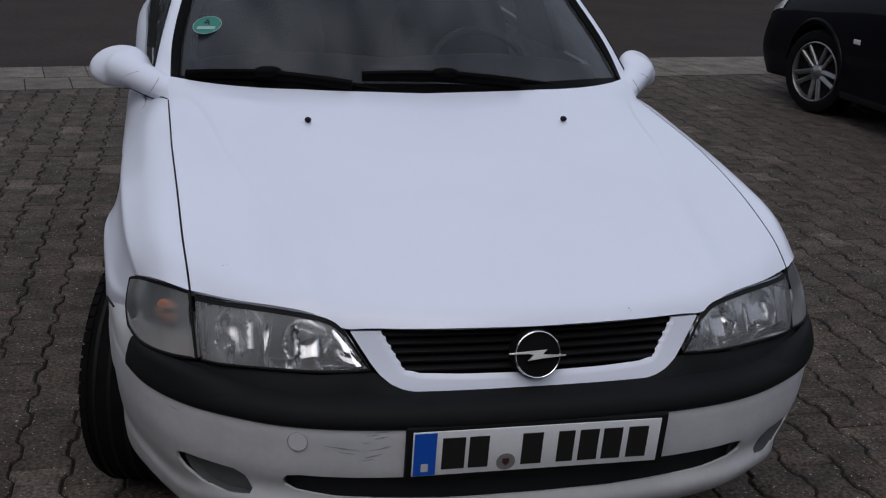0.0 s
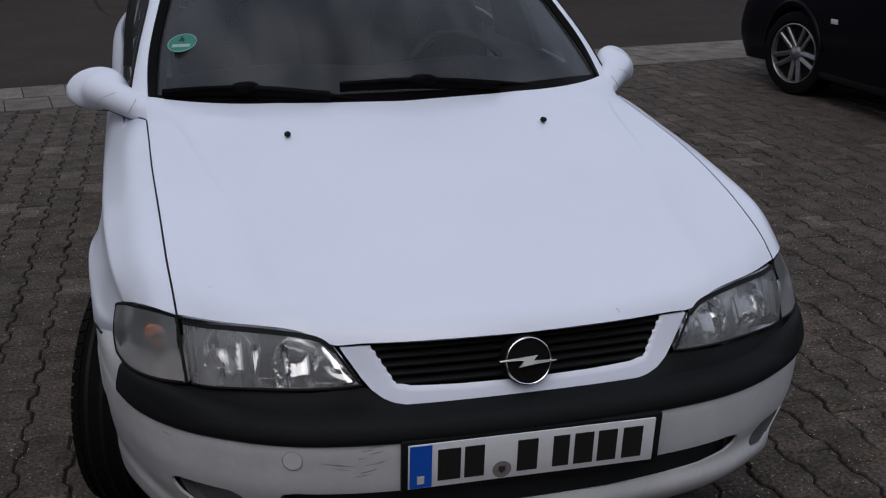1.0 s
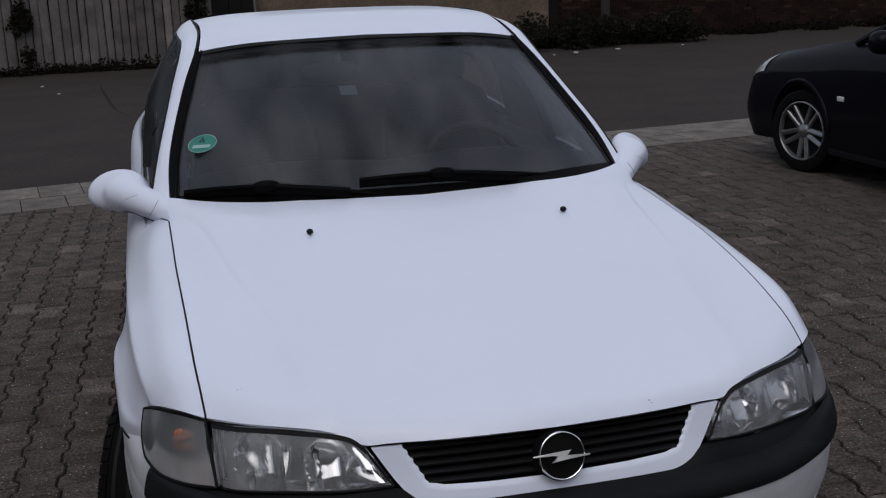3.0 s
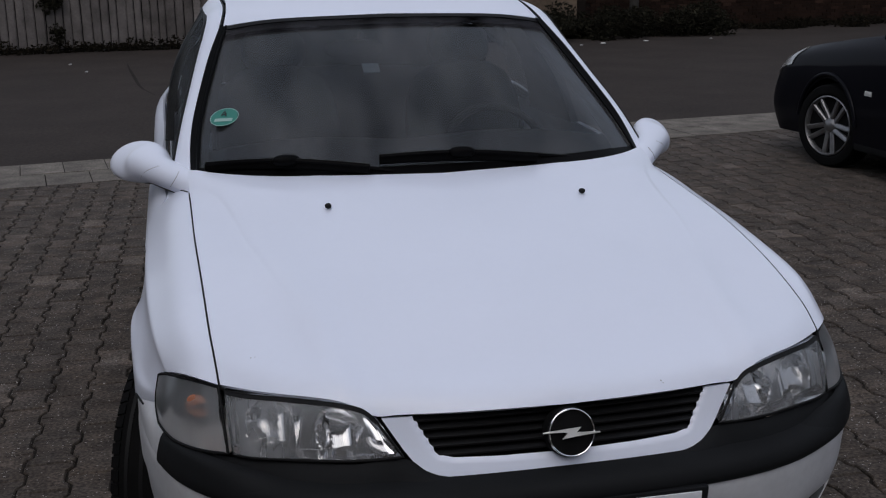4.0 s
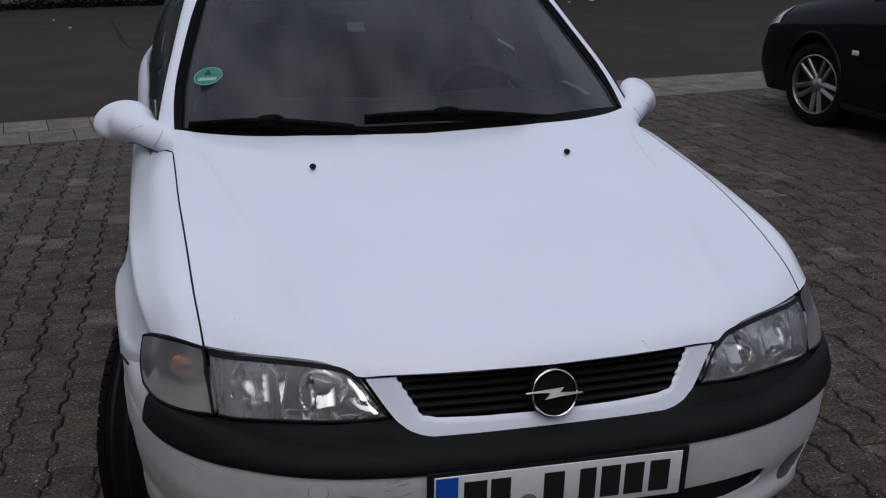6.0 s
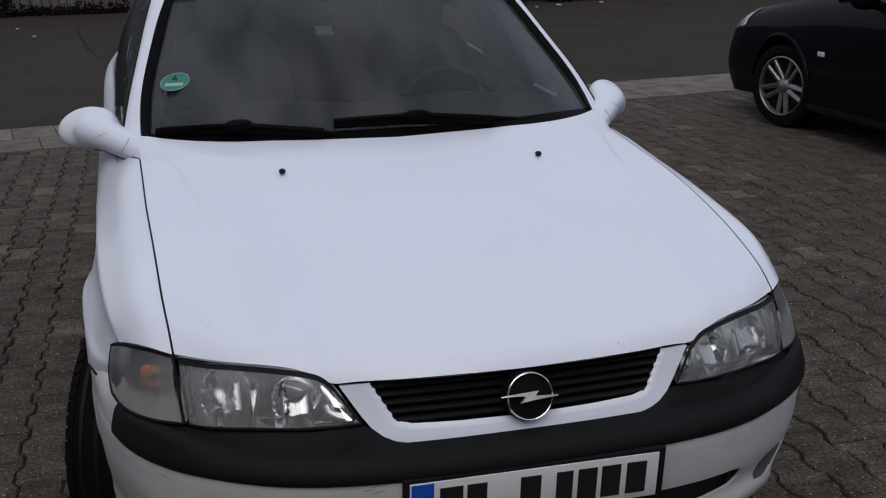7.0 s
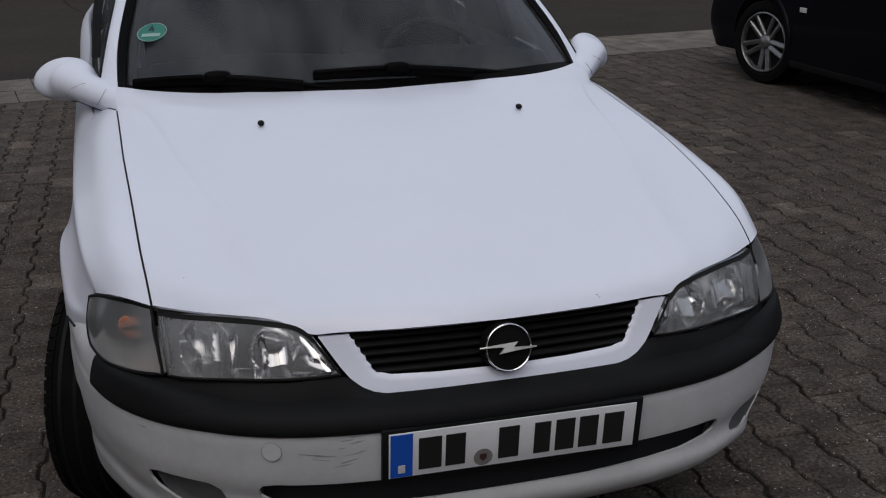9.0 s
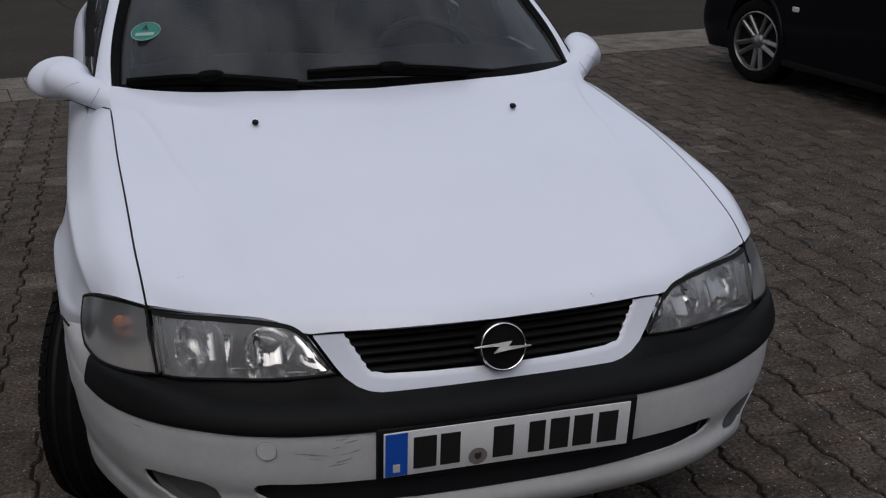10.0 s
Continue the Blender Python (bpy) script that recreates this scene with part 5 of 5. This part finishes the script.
for mirrored in (False, True):
    s = -1 if mirrored else 1
    dpart("body_side", sheet(patch(D_SIDE, 120, 50), 0.010, mirror=mirrored, hole=dark_hole), DARK_PAINT)
    lamp_grid = np.array(patch(D_SIDE, 120, 50))[1:15, 2:13] + np.array([0.006, -0.008, 0.004])
    dpart("headlight", sheet(lamp_grid, 0.004, mirror=mirrored), PALE_LAMP, None, "clear headlight")
    dpart("arch_flare", tube([(s * 0.898, 0.975 - 0.392 * math.cos(a), 0.315 + 0.392 * math.sin(a)) for a in np.linspace(0.1, math.pi - 0.1, 12)], 0.017, 10, count=40), DARK_PAINT)
    dpart("side_lamp", box(s * 0.900 - 0.006, s * 0.900 + 0.006, 1.465, 1.545, 0.598, 0.632, 0.003), REPEATER, None, "pale side indicator")
    dpart("window_strip", tube([(s * 0.822, 2.08, 1.016), (s * 0.826, 2.3, 1.019), (s * 0.83, 3.2, 1.045), (s * 0.80, 4.0, 1.06)], 0.007, 6, count=24), CHROME, None, "chrome strip")
    win = dpart("side_window", sheet(patch([[(0.78, 1.55, 1.0), (0.81, 2.4, 1.02), (0.80, 3.8, 1.06)], [(0.70, 2.05, 1.24), (0.74, 2.6, 1.26), (0.72, 3.9, 1.26)], [(0.62, 2.45, 1.40), (0.64, 2.8, 1.415), (0.61, 4.0, 1.39)]], 20, 10), 0.004, mirror=mirrored), TINTED, None)
    shell = blob((s * 0.970, 2.06, 1.050), (0.095, 0.085, 0.080), 2.6)
    mir = dpart("door_mirror", shell, DARK_PAINT, None)
    dpart("mirror_arm", tube([(s * 0.82, 2.04, 0.985), (s * 0.92, 2.07, 1.005)], 0.03, 8, count=6), DARK_PAINT, mir)

dpart("bonnet", sheet(patch([[(0, -0.06, 0.74), (0, 0.2, 0.86), (0, 0.7, 0.96), (0, 1.45, 1.05)], [(0.4, -0.03, 0.74), (0.42, 0.22, 0.85), (0.45, 0.7, 0.95), (0.48, 1.45, 1.04)], D_SIDE[0][:5]], 30, 20), 0.008, both=True), DARK_PAINT)
dpart("bumper", sheet(patch([[(0, -0.08, 0.74), (0.4, -0.05, 0.74), (0.66, 0.03, 0.735)], [(0, -0.14, 0.5), (0.4, -0.11, 0.5), (0.75, -0.04, 0.5)], [(0, -0.16, 0.38), (0.4, -0.13, 0.38), (0.75, -0.06, 0.38)], [(0, -0.06, 0.19), (0.4, -0.03, 0.19), (0.71, 0.03, 0.19)]], 20, 20), 0.008, both=True), DARK_PAINT)
dpart("windscreen", sheet(patch([[(0, 1.40, 1.04), (0, 2.0, 1.30), (0, 2.35, 1.42)], [(0.45, 1.45, 1.03), (0.42, 2.05, 1.29), (0.40, 2.38, 1.415)], [(0.76, 1.55, 1.01), (0.69, 2.1, 1.26), (0.61, 2.45, 1.40)]], 16, 16), 0.004, both=True), TINTED)
dpart("roof", sheet(patch([[(0, 2.33, 1.42), (0, 3.2, 1.46), (0, 4.3, 1.42)], [(0.4, 2.36, 1.415), (0.42, 3.2, 1.45), (0.40, 4.3, 1.41)], [(0.63, 2.44, 1.395), (0.65, 3.2, 1.42), (0.60, 4.2, 1.38)]], 20, 14), 0.008, both=True), DARK_PAINT)
for mirrored in (False, True):
    s = -1 if mirrored else 1
    dpart("windscreen_pillar", tube([(s * 0.775, 1.50, 1.005), (s * 0.73, 1.85, 1.16), (s * 0.675, 2.2, 1.31), (s * 0.625, 2.45, 1.40)], 0.03, 8, count=16), DARK_PAINT)
dpart("tail", sheet(patch([[(0, 4.3, 1.42), (0, 4.5, 1.05), (0, 4.58, 0.6), (0, 4.5, 0.25)], [(0.45, 4.27, 1.40), (0.48, 4.48, 1.05), (0.5, 4.56, 0.6), (0.5, 4.48, 0.25)], [(0.60, 4.1, 1.38), (0.74, 4.45, 1.05), (0.80, 4.55, 0.55), (0.78, 4.5, 0.26)]], 16, 12), 0.008, both=True), DARK_PAINT)
dpart("underbody", box(-0.7, 0.7, 0.3, 4.4, 0.20, 0.5), DARK)
for s in (-1, 1):
    dpart("sill", box(s * 0.8625 - 0.0225, s * 0.8625 + 0.0225, 1.35, 3.25, 0.185, 0.24, 0.01), DARK)


def alloy(parent, m, radius=0.222):
    """A five-spoke alloy wheel with split spokes, its face towards -x."""
    rim = lathe([(radius, -0.015), (radius + 0.008, -0.010), (radius + 0.008, 0.15), (radius - 0.012, 0.15), (radius - 0.010, 0.02), (radius - 0.006, -0.008), (radius, -0.015)], 56, "X", cap=False)
    rim.transform(m)
    r = part("rim", rim, ALLOY, parent, "silver five-spoke alloy rim")
    well = lathe([(0.0, 0.035), (radius - 0.01, 0.028), (radius - 0.01, 0.10), (0.0, 0.10)], 32, "X")
    well.transform(m)
    part("wheel_well", well, DARK, parent)
    hub = lathe([(0.0, -0.008), (0.026, -0.008), (0.045, 0.004), (0.062, 0.02), (0.062, 0.06), (0.0, 0.06)], 32, "X")
    hub.transform(m)
    part("hub", hub, ALLOY, parent)
    for k in range(5):
        for off in (-1, 1):
            a = 2 * math.pi * k / 5 + 0.54
            out, across = Vector((0, math.cos(a), math.sin(a))), Vector((0, -math.sin(a), math.cos(a)))
            p0 = out * 0.046 + across * off * 0.020 + Vector((0.012, 0, 0))
            p1 = out * (radius - 0.010) + across * off * 0.042 + Vector((-0.004, 0, 0))
            d = (p1 - p0).normalized()
            side = d.cross(Vector((1, 0, 0))).normalized()
            bm = bmesh.new()
            v = []
            for p, w in ((p0, 0.0195), (p1, 0.0185)):
                v.append([bm.verts.new(p + side * sx * w + Vector((dx, 0, 0))) for sx, dx in ((-1, 0.010), (-0.55, 0.0), (0.35, 0.002), (1, 0.012), (1, 0.03), (-1, 0.03))])
            for i in range(6):
                bm.faces.new((v[0][i], v[0][(i + 1) % 6], v[1][(i + 1) % 6], v[1][i]))
            bm.faces.new(v[0])
            bm.faces.new(v[1])
            bm.transform(m)
            part("spoke", bm, ALLOY, parent)


for x, y in ((4.93 - 0.795, 6.62 - 0.975), (4.93 + 0.795, 6.62 - 0.975), (4.93 - 0.795, 6.62 - 3.645), (4.93 + 0.795, 6.62 - 3.645)):
    left = x < 4.93
    bm = lathe(tyre_profile(0.215, 0.318, 0.225), 64, "X", cap=False)
    m = pose(x, y, 0.318, 0, 0, 14 if y > 5 else 0) @ pose(0, 0, 0, 20)
    bm.transform(m)
    w = part("wheel", bm, TYRE, dark, "black tyre on an alloy rim")
    alloy(w, m @ pose(-0.095, 0, 0) if left else m @ pose(0.095, 0, 0, 0, 0, 180))


# ---- across the road ----
def far_y(x):
    return 21.3 + math.tan(ROAD_TURN) * (x + 1.5)


fence = thing("board_fence", "weathered white vertical board fence across the road", "fence", at=(-6, far_y(-6), 0))
rng = random.Random(4)
x = -16.0
while x < 0.30:
    w = 0.165 + rng.uniform(-0.03, 0.03)
    y = far_y(x + w / 2)
    bm = bmesh.new()
    ridge = [(-w / 2 + 0.006, 0.0), (-w / 2 + 0.02, -0.020), (w / 2 - 0.03, -0.020 + rng.uniform(-0.006, 0.006)), (w / 2 - 0.006, 0.0), (w / 2 - 0.006, 0.02), (-w / 2 + 0.006, 0.02)]
    low = [bm.verts.new((a, b, rng.uniform(0.0, 0.03))) for a, b in ridge]
    high = [bm.verts.new((a, b, 2.35 + rng.uniform(-0.01, 0.01))) for a, b in ridge]
    for i in range(6):
        bm.faces.new((low[i], low[(i + 1) % 6], high[(i + 1) % 6], high[i]))
    bm.faces.new(low)
    bm.faces.new(high)
    bm.transform(pose(x + w / 2, y, 0.03, 0, rng.uniform(-0.4, 0.4), 7.9))
    part("board", bm, FENCE if x < -1.75 else FENCE_OLD, fence, smooth=False)
    x += w
back = box(-8.2, 8.2, 0.03, 0.06, 0.0, 2.3, m=pose(-8.2, far_y(-8.2), 0.0, 0, 0, 7.9))
part("backing", back, DARK, fence)

gate = thing("dark_gate", "dark timber gate beside the board fence", "gate", at=(0.5, far_y(0.5), 0))
part("gate_backing", box(-0.3, 0.95, 0.05, 0.07, 0.0, 2.3, 0.0, pose(0.2, far_y(0.2), 0, 0, 0, 7.9)), DARK, gate)
for k in range(2, 6):
    part("gate_board", box(-0.125, 0.125, 0, 0.04, 0.02, 2.3, 0.006, pose(-0.22 + 0.26 * k, far_y(-0.22 + 0.26 * k), 0, 0, 0, 7.9)), TIMBER, gate)

wall = part("wall_rendered", box(-3.4, 3.4, 0, 0.3, -0.1, 4.2, 0.0, pose(4.7, far_y(4.7) + 0.2, 0, 0, 0, 7.9)), RENDER_WALL, None, "old wall with tan render flaking off rubble stone")
tagged(wall, category="wall", kind="structure")

brick_wall = part("wall_brick", box(-9, 9, 0.02, 0.3, -0.1, 3.6, 0.0, pose(17.0, far_y(17.0) + 0.2, 0, 0, 0, 7.9)), MORTAR, None, "old dark red brick wall with dark mortar")
tagged(brick_wall, category="wall", kind="structure")
verts, faces = [], []
brng = random.Random(8)
turn = pose(8.3, far_y(8.3) + 0.2, 0, 0, 0, 7.9)
for row in range(26):
    for col in range(44):
        x0, z0 = col * 0.25 + (row % 2) * 0.125, row * 0.077
        d = brng.uniform(-0.012, 0.006)
        x1, z1 = x0 + 0.238, z0 + 0.066
        n = len(verts)
        verts += [tuple(turn @ Vector(p)) for p in ((x0, d, z0), (x1, d, z0), (x1, d, z1), (x0, d, z1), (x0, 0.03, z0), (x1, 0.03, z0), (x1, 0.03, z1), (x0, 0.03, z1))]
        faces += [(n, n + 1, n + 2, n + 3), (n, n + 4, n + 5, n + 1), (n + 1, n + 5, n + 6, n + 2), (n + 2, n + 6, n + 7, n + 3), (n + 3, n + 7, n + 4, n)]
me = bpy.data.meshes.new("bricks")
me.from_pydata(verts, [], faces)
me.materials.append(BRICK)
bricks = new("bricks", me)
bricks.parent = brick_wall
tagged(bricks, "dark red bricks", kind="stuff")

pole = thing("grey_post", "grey round post at the foot of the wall", "post", at=(8.97, 21.6, 0))
part("shaft", tube([(8.97, 21.6, -0.03), (8.98, 21.6, 1.5), (8.97, 21.6, 3.4)], 0.10, 14, count=8), POST, pole)
part("collar", lathe([(0.10, 0.0), (0.13, 0.0), (0.13, 0.12), (0.105, 0.16)], 16, "Z"), POST, pole).data.transform(Matrix.Translation((8.97, 21.6, -0.03)))


def leaves(name, clumps, count, size, mat, label, category, seed):
    """Foliage of many small folded leaves, in clumps (x, y, z, rx, ry, rz)."""
    r = random.Random(seed)
    v, f = [], []
    for _ in range(count):
        cx, cy, cz, rx, ry, rz = r.choice(clumps)
        d = Vector((r.gauss(0, 1), r.gauss(0, 1), r.gauss(0, 1))).normalized() * r.random() ** 0.45
        c = Vector((cx + d.x * rx, cy + d.y * ry, max(-0.02, cz + d.z * rz)))
        a = Euler((r.uniform(0, 6.3), r.uniform(0, 6.3), r.uniform(0, 6.3))).to_matrix()
        k = size * r.uniform(0.5, 1.4)
        n = len(v)
        v += [tuple(c + a @ Vector(p)) for p in ((0, -k, 0), (k * 0.5, 0, k * 0.18), (0, k, 0), (-k * 0.5, 0, k * 0.18))]
        f += [(n, n + 1, n + 2), (n, n + 2, n + 3)]
    me = bpy.data.meshes.new(name)
    me.from_pydata(v, [], f)
    me.materials.append(mat)
    return tagged(new(name, me), label, category, kind="stuff")


br = random.Random(11)
hedge = [(x, far_y(x) - 1.3 - br.uniform(0, 1.2), br.uniform(0.05, 0.4), br.uniform(0.3, 0.6), br.uniform(0.3, 0.6), br.uniform(0.2, 0.42)) for x in np.arange(3.5, 10.6, 0.2)]
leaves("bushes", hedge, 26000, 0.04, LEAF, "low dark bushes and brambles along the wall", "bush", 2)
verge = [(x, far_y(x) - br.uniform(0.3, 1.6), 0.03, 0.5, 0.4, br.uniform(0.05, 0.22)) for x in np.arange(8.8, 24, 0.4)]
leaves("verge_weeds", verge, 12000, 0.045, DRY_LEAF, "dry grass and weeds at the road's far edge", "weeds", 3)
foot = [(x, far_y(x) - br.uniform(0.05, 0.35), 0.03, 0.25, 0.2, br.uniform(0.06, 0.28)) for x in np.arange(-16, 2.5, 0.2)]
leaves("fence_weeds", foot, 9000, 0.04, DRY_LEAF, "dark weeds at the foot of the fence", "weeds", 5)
ivy = [(0.02 + br.uniform(-0.15, 0.2), far_y(0.1) - 0.12, br.uniform(0.7, 2.4), 0.18, 0.1, 0.25) for _ in range(14)] + [(-3.30 + br.uniform(-0.12, 0.12), far_y(-3.3) - 0.1, br.uniform(0.2, 2.2), 0.16, 0.08, 0.22) for _ in range(14)]
leaves("ivy", ivy, 3000, 0.045, LEAF, "dark ivy climbing the fence", "ivy", 6)
wall_top = [(x, far_y(x) + 0.1, br.uniform(1.6, 3.4), 0.5, 0.2, 0.5) for x in np.arange(3.0, 8.5, 0.5)]
leaves("wall_creeper", wall_top, 7000, 0.05, LEAF, "bare creeper and leaves hanging on the wall", "creeper", 7)

for x, y, s in ((7.28, 19.0, 0.045), (8.35, 19.4, 0.035), (6.75, 18.8, 0.025), (9.89, 19.6, 0.025), (-2.35, 16.4, 0.028), (-2.75, 18.0, 0.025)):
    bm = blob((0, 0, 0), (s * 1.6, s, s * 0.45), 2.6, seg=10)
    for v in bm.verts:
        v.co *= 1 + 0.25 * noise.noise(v.co * 40)
    bm.transform(pose(x, y, -0.035 + s * 0.35, 0, 0, 40 * x))
    ob = part("litter_scrap", bm, LITTER)
    tagged(ob, "crumpled pale paper scrap on the asphalt", "litter", "litter at the roadside")
seam = part("tar_seam", tube([(-1.80, 17.9, -0.034), (-1.72, 16.9, -0.034), (-1.53, 14.9, -0.034), (-1.36, 13.5, -0.034), (-1.20, 12.8, -0.034)], 0.026, 6, scale_z=0.08, count=24, taper=lambda k: 0.25 + 0.75 * math.sin(math.pi * k)), JOINT, None, "dark tar seam in the asphalt")
tagged(seam, category="road", kind="structure")

# plain walls added round the yard, out of view, to hold back sky light
for name, args in (("blocker_west", (-8.3, -8.0, -9.6, 6.2, -0.1, 6.5)), ("blocker_south", (-8.3, 20, -9.6, -9.3, -0.1, 4.8)), ("blocker_east", (20.0, 20.3, -10.0, 8.0, -0.1, 5.5))):
    tagged(part(name, box(*args), PLAIN_WALL, None, "plain grey unseen wall added to block sky light"), category="wall", kind="structure")


# ---- gutter slabs along the road ----
slab_bm = box(-0.5, 0.5, -0.5, 0.5, -0.5, 0.5)
slab_me = mesh_of("gutter_slab", slab_bm, SLAB, False)
gutter = part("gutter", box(-16, 16, 0.005, 1.03, -0.030, -0.006, 0.0, pose(0, kerb_y(0), 0, 0, 0, 7.9)), JOINT, None, "two rows of pale concrete gutter slabs")
tagged(gutter, category="kerb", kind="structure")
grng = random.Random(21)
for row in range(2):
    for col in range(-20, 28):
        ob = new("slab", slab_me)
        ob.parent = gutter
        w = 0.332
        a = (col + 0.5 * row * 0.9) * w * 1.0
        ob.matrix_basis = pose(0, kerb_y(0), 0, 0, 0, 7.9) @ pose(a, 0.26 + row * 0.515, -0.012 + grng.uniform(-0.003, 0.002), grng.uniform(-0.3, 0.3), grng.uniform(-0.3, 0.3), grng.uniform(-0.3, 0.3)) @ Matrix.Diagonal((w - 0.008, 0.506, 0.03, 1))

# ---- interlocking pavers: double-T stones in staggered columns ----
HALF, WIDE, SLIM = 0.0983, 0.0775, 0.0580
SHAPE = [(-WIDE, -HALF), (WIDE, -HALF), (WIDE, -0.066), (SLIM, -0.040), (SLIM, 0.040), (WIDE, 0.066), (WIDE, HALF), (-WIDE, HALF), (-WIDE, 0.066), (-SLIM, 0.040), (-SLIM, -0.040), (-WIDE, -0.066)]


def paver_points():
    """Bottom ring, chamfer ring and top ring of a stone."""
    def ring(k, z):
        return [(x - math.copysign(k, x), y - (math.copysign(k, y) if abs(y) > 0.09 else 0), z) for x, y in SHAPE]
    return ring(0, -0.03) + ring(0, -0.005) + ring(0.004, 0.0)


P_VERTS = paver_points()
N = len(SHAPE)
P_FACES = [(i, (i + 1) % N, N + (i + 1) % N, N + i) for i in range(N)] + [(N + i, N + (i + 1) % N, 2 * N + (i + 1) % N, 2 * N + i) for i in range(N)]
P_FACES += [(2 * N, 2 * N + 1, 2 * N + 2, 2 * N + 11), (2 * N + 11, 2 * N + 2, 2 * N + 3, 2 * N + 10), (2 * N + 10, 2 * N + 3, 2 * N + 4, 2 * N + 9), (2 * N + 9, 2 * N + 4, 2 * N + 5, 2 * N + 8), (2 * N + 8, 2 * N + 5, 2 * N + 6, 2 * N + 7)]
paver_me = bpy.data.meshes.new("paver")
paver_me.from_pydata(P_VERTS, [], P_FACES)
paver_me.materials.append(STONE)
paving = bed
prng = random.Random(17)
verts, faces = [], []
made = 0
for i in range(-62, 80):
    x = 1.069 + 0.143 * i
    for j in range(-46, 42):
        y = 0.063 + 0.2 * j + (0.1 if i % 2 else 0.0)
        if y < -8.8 or x > 12 or x < -8 or y > kerb_y(x) + 0.09:
            continue
        if y > kerb_y(x) - 0.105:
            y0, lift = y - HALF, prng.uniform(-0.003, 0.001)
            if kerb_y(x) - y0 > 0.025:
                n = len(verts)
                for z, k in ((-0.03, 0.0), (lift - 0.005, 0.0), (lift, 0.004)):
                    verts += [(x - 0.066 + k, y0 + k, z), (x + 0.066 - k, y0 + k, z), (x + 0.066 - k, kerb_y(x + 0.066) - 0.008 - k, z), (x - 0.066 + k, kerb_y(x - 0.066) - 0.008 - k, z)]
                faces += [(n + a + i, n + a + (i + 1) % 4, n + a + 4 + (i + 1) % 4, n + a + 4 + i) for a in (0, 4) for i in range(4)] + [(n + 8, n + 9, n + 10, n + 11)]
            continue
        m = pose(x + prng.uniform(-0.0015, 0.0015), y + prng.uniform(-0.002, 0.002), prng.uniform(-0.0035, 0.002), prng.uniform(-0.7, 0.7), prng.uniform(-0.7, 0.7), prng.uniform(-0.6, 0.6))
        near = (-1.75 < x < -0.80 and 0.1 < y < 3.3) or (0.95 < x < 2.45 and 0.2 < y < 2.45)
        if near and made < 300:
            ob = new("paver", paver_me)
            ob.parent = paving
            ob.matrix_basis = m
            made += 1
        else:
            n = len(verts)
            verts += [tuple(m @ Vector(p)) for p in P_VERTS]
            faces += [tuple(n + k for k in f) for f in P_FACES]
me = bpy.data.meshes.new("pavers")
me.from_pydata(verts, [], faces)
me.materials.append(STONE)
rest = new("pavers", me)
rest.parent = paving
tagged(rest, "brown-grey interlocking concrete pavers", kind="stuff")
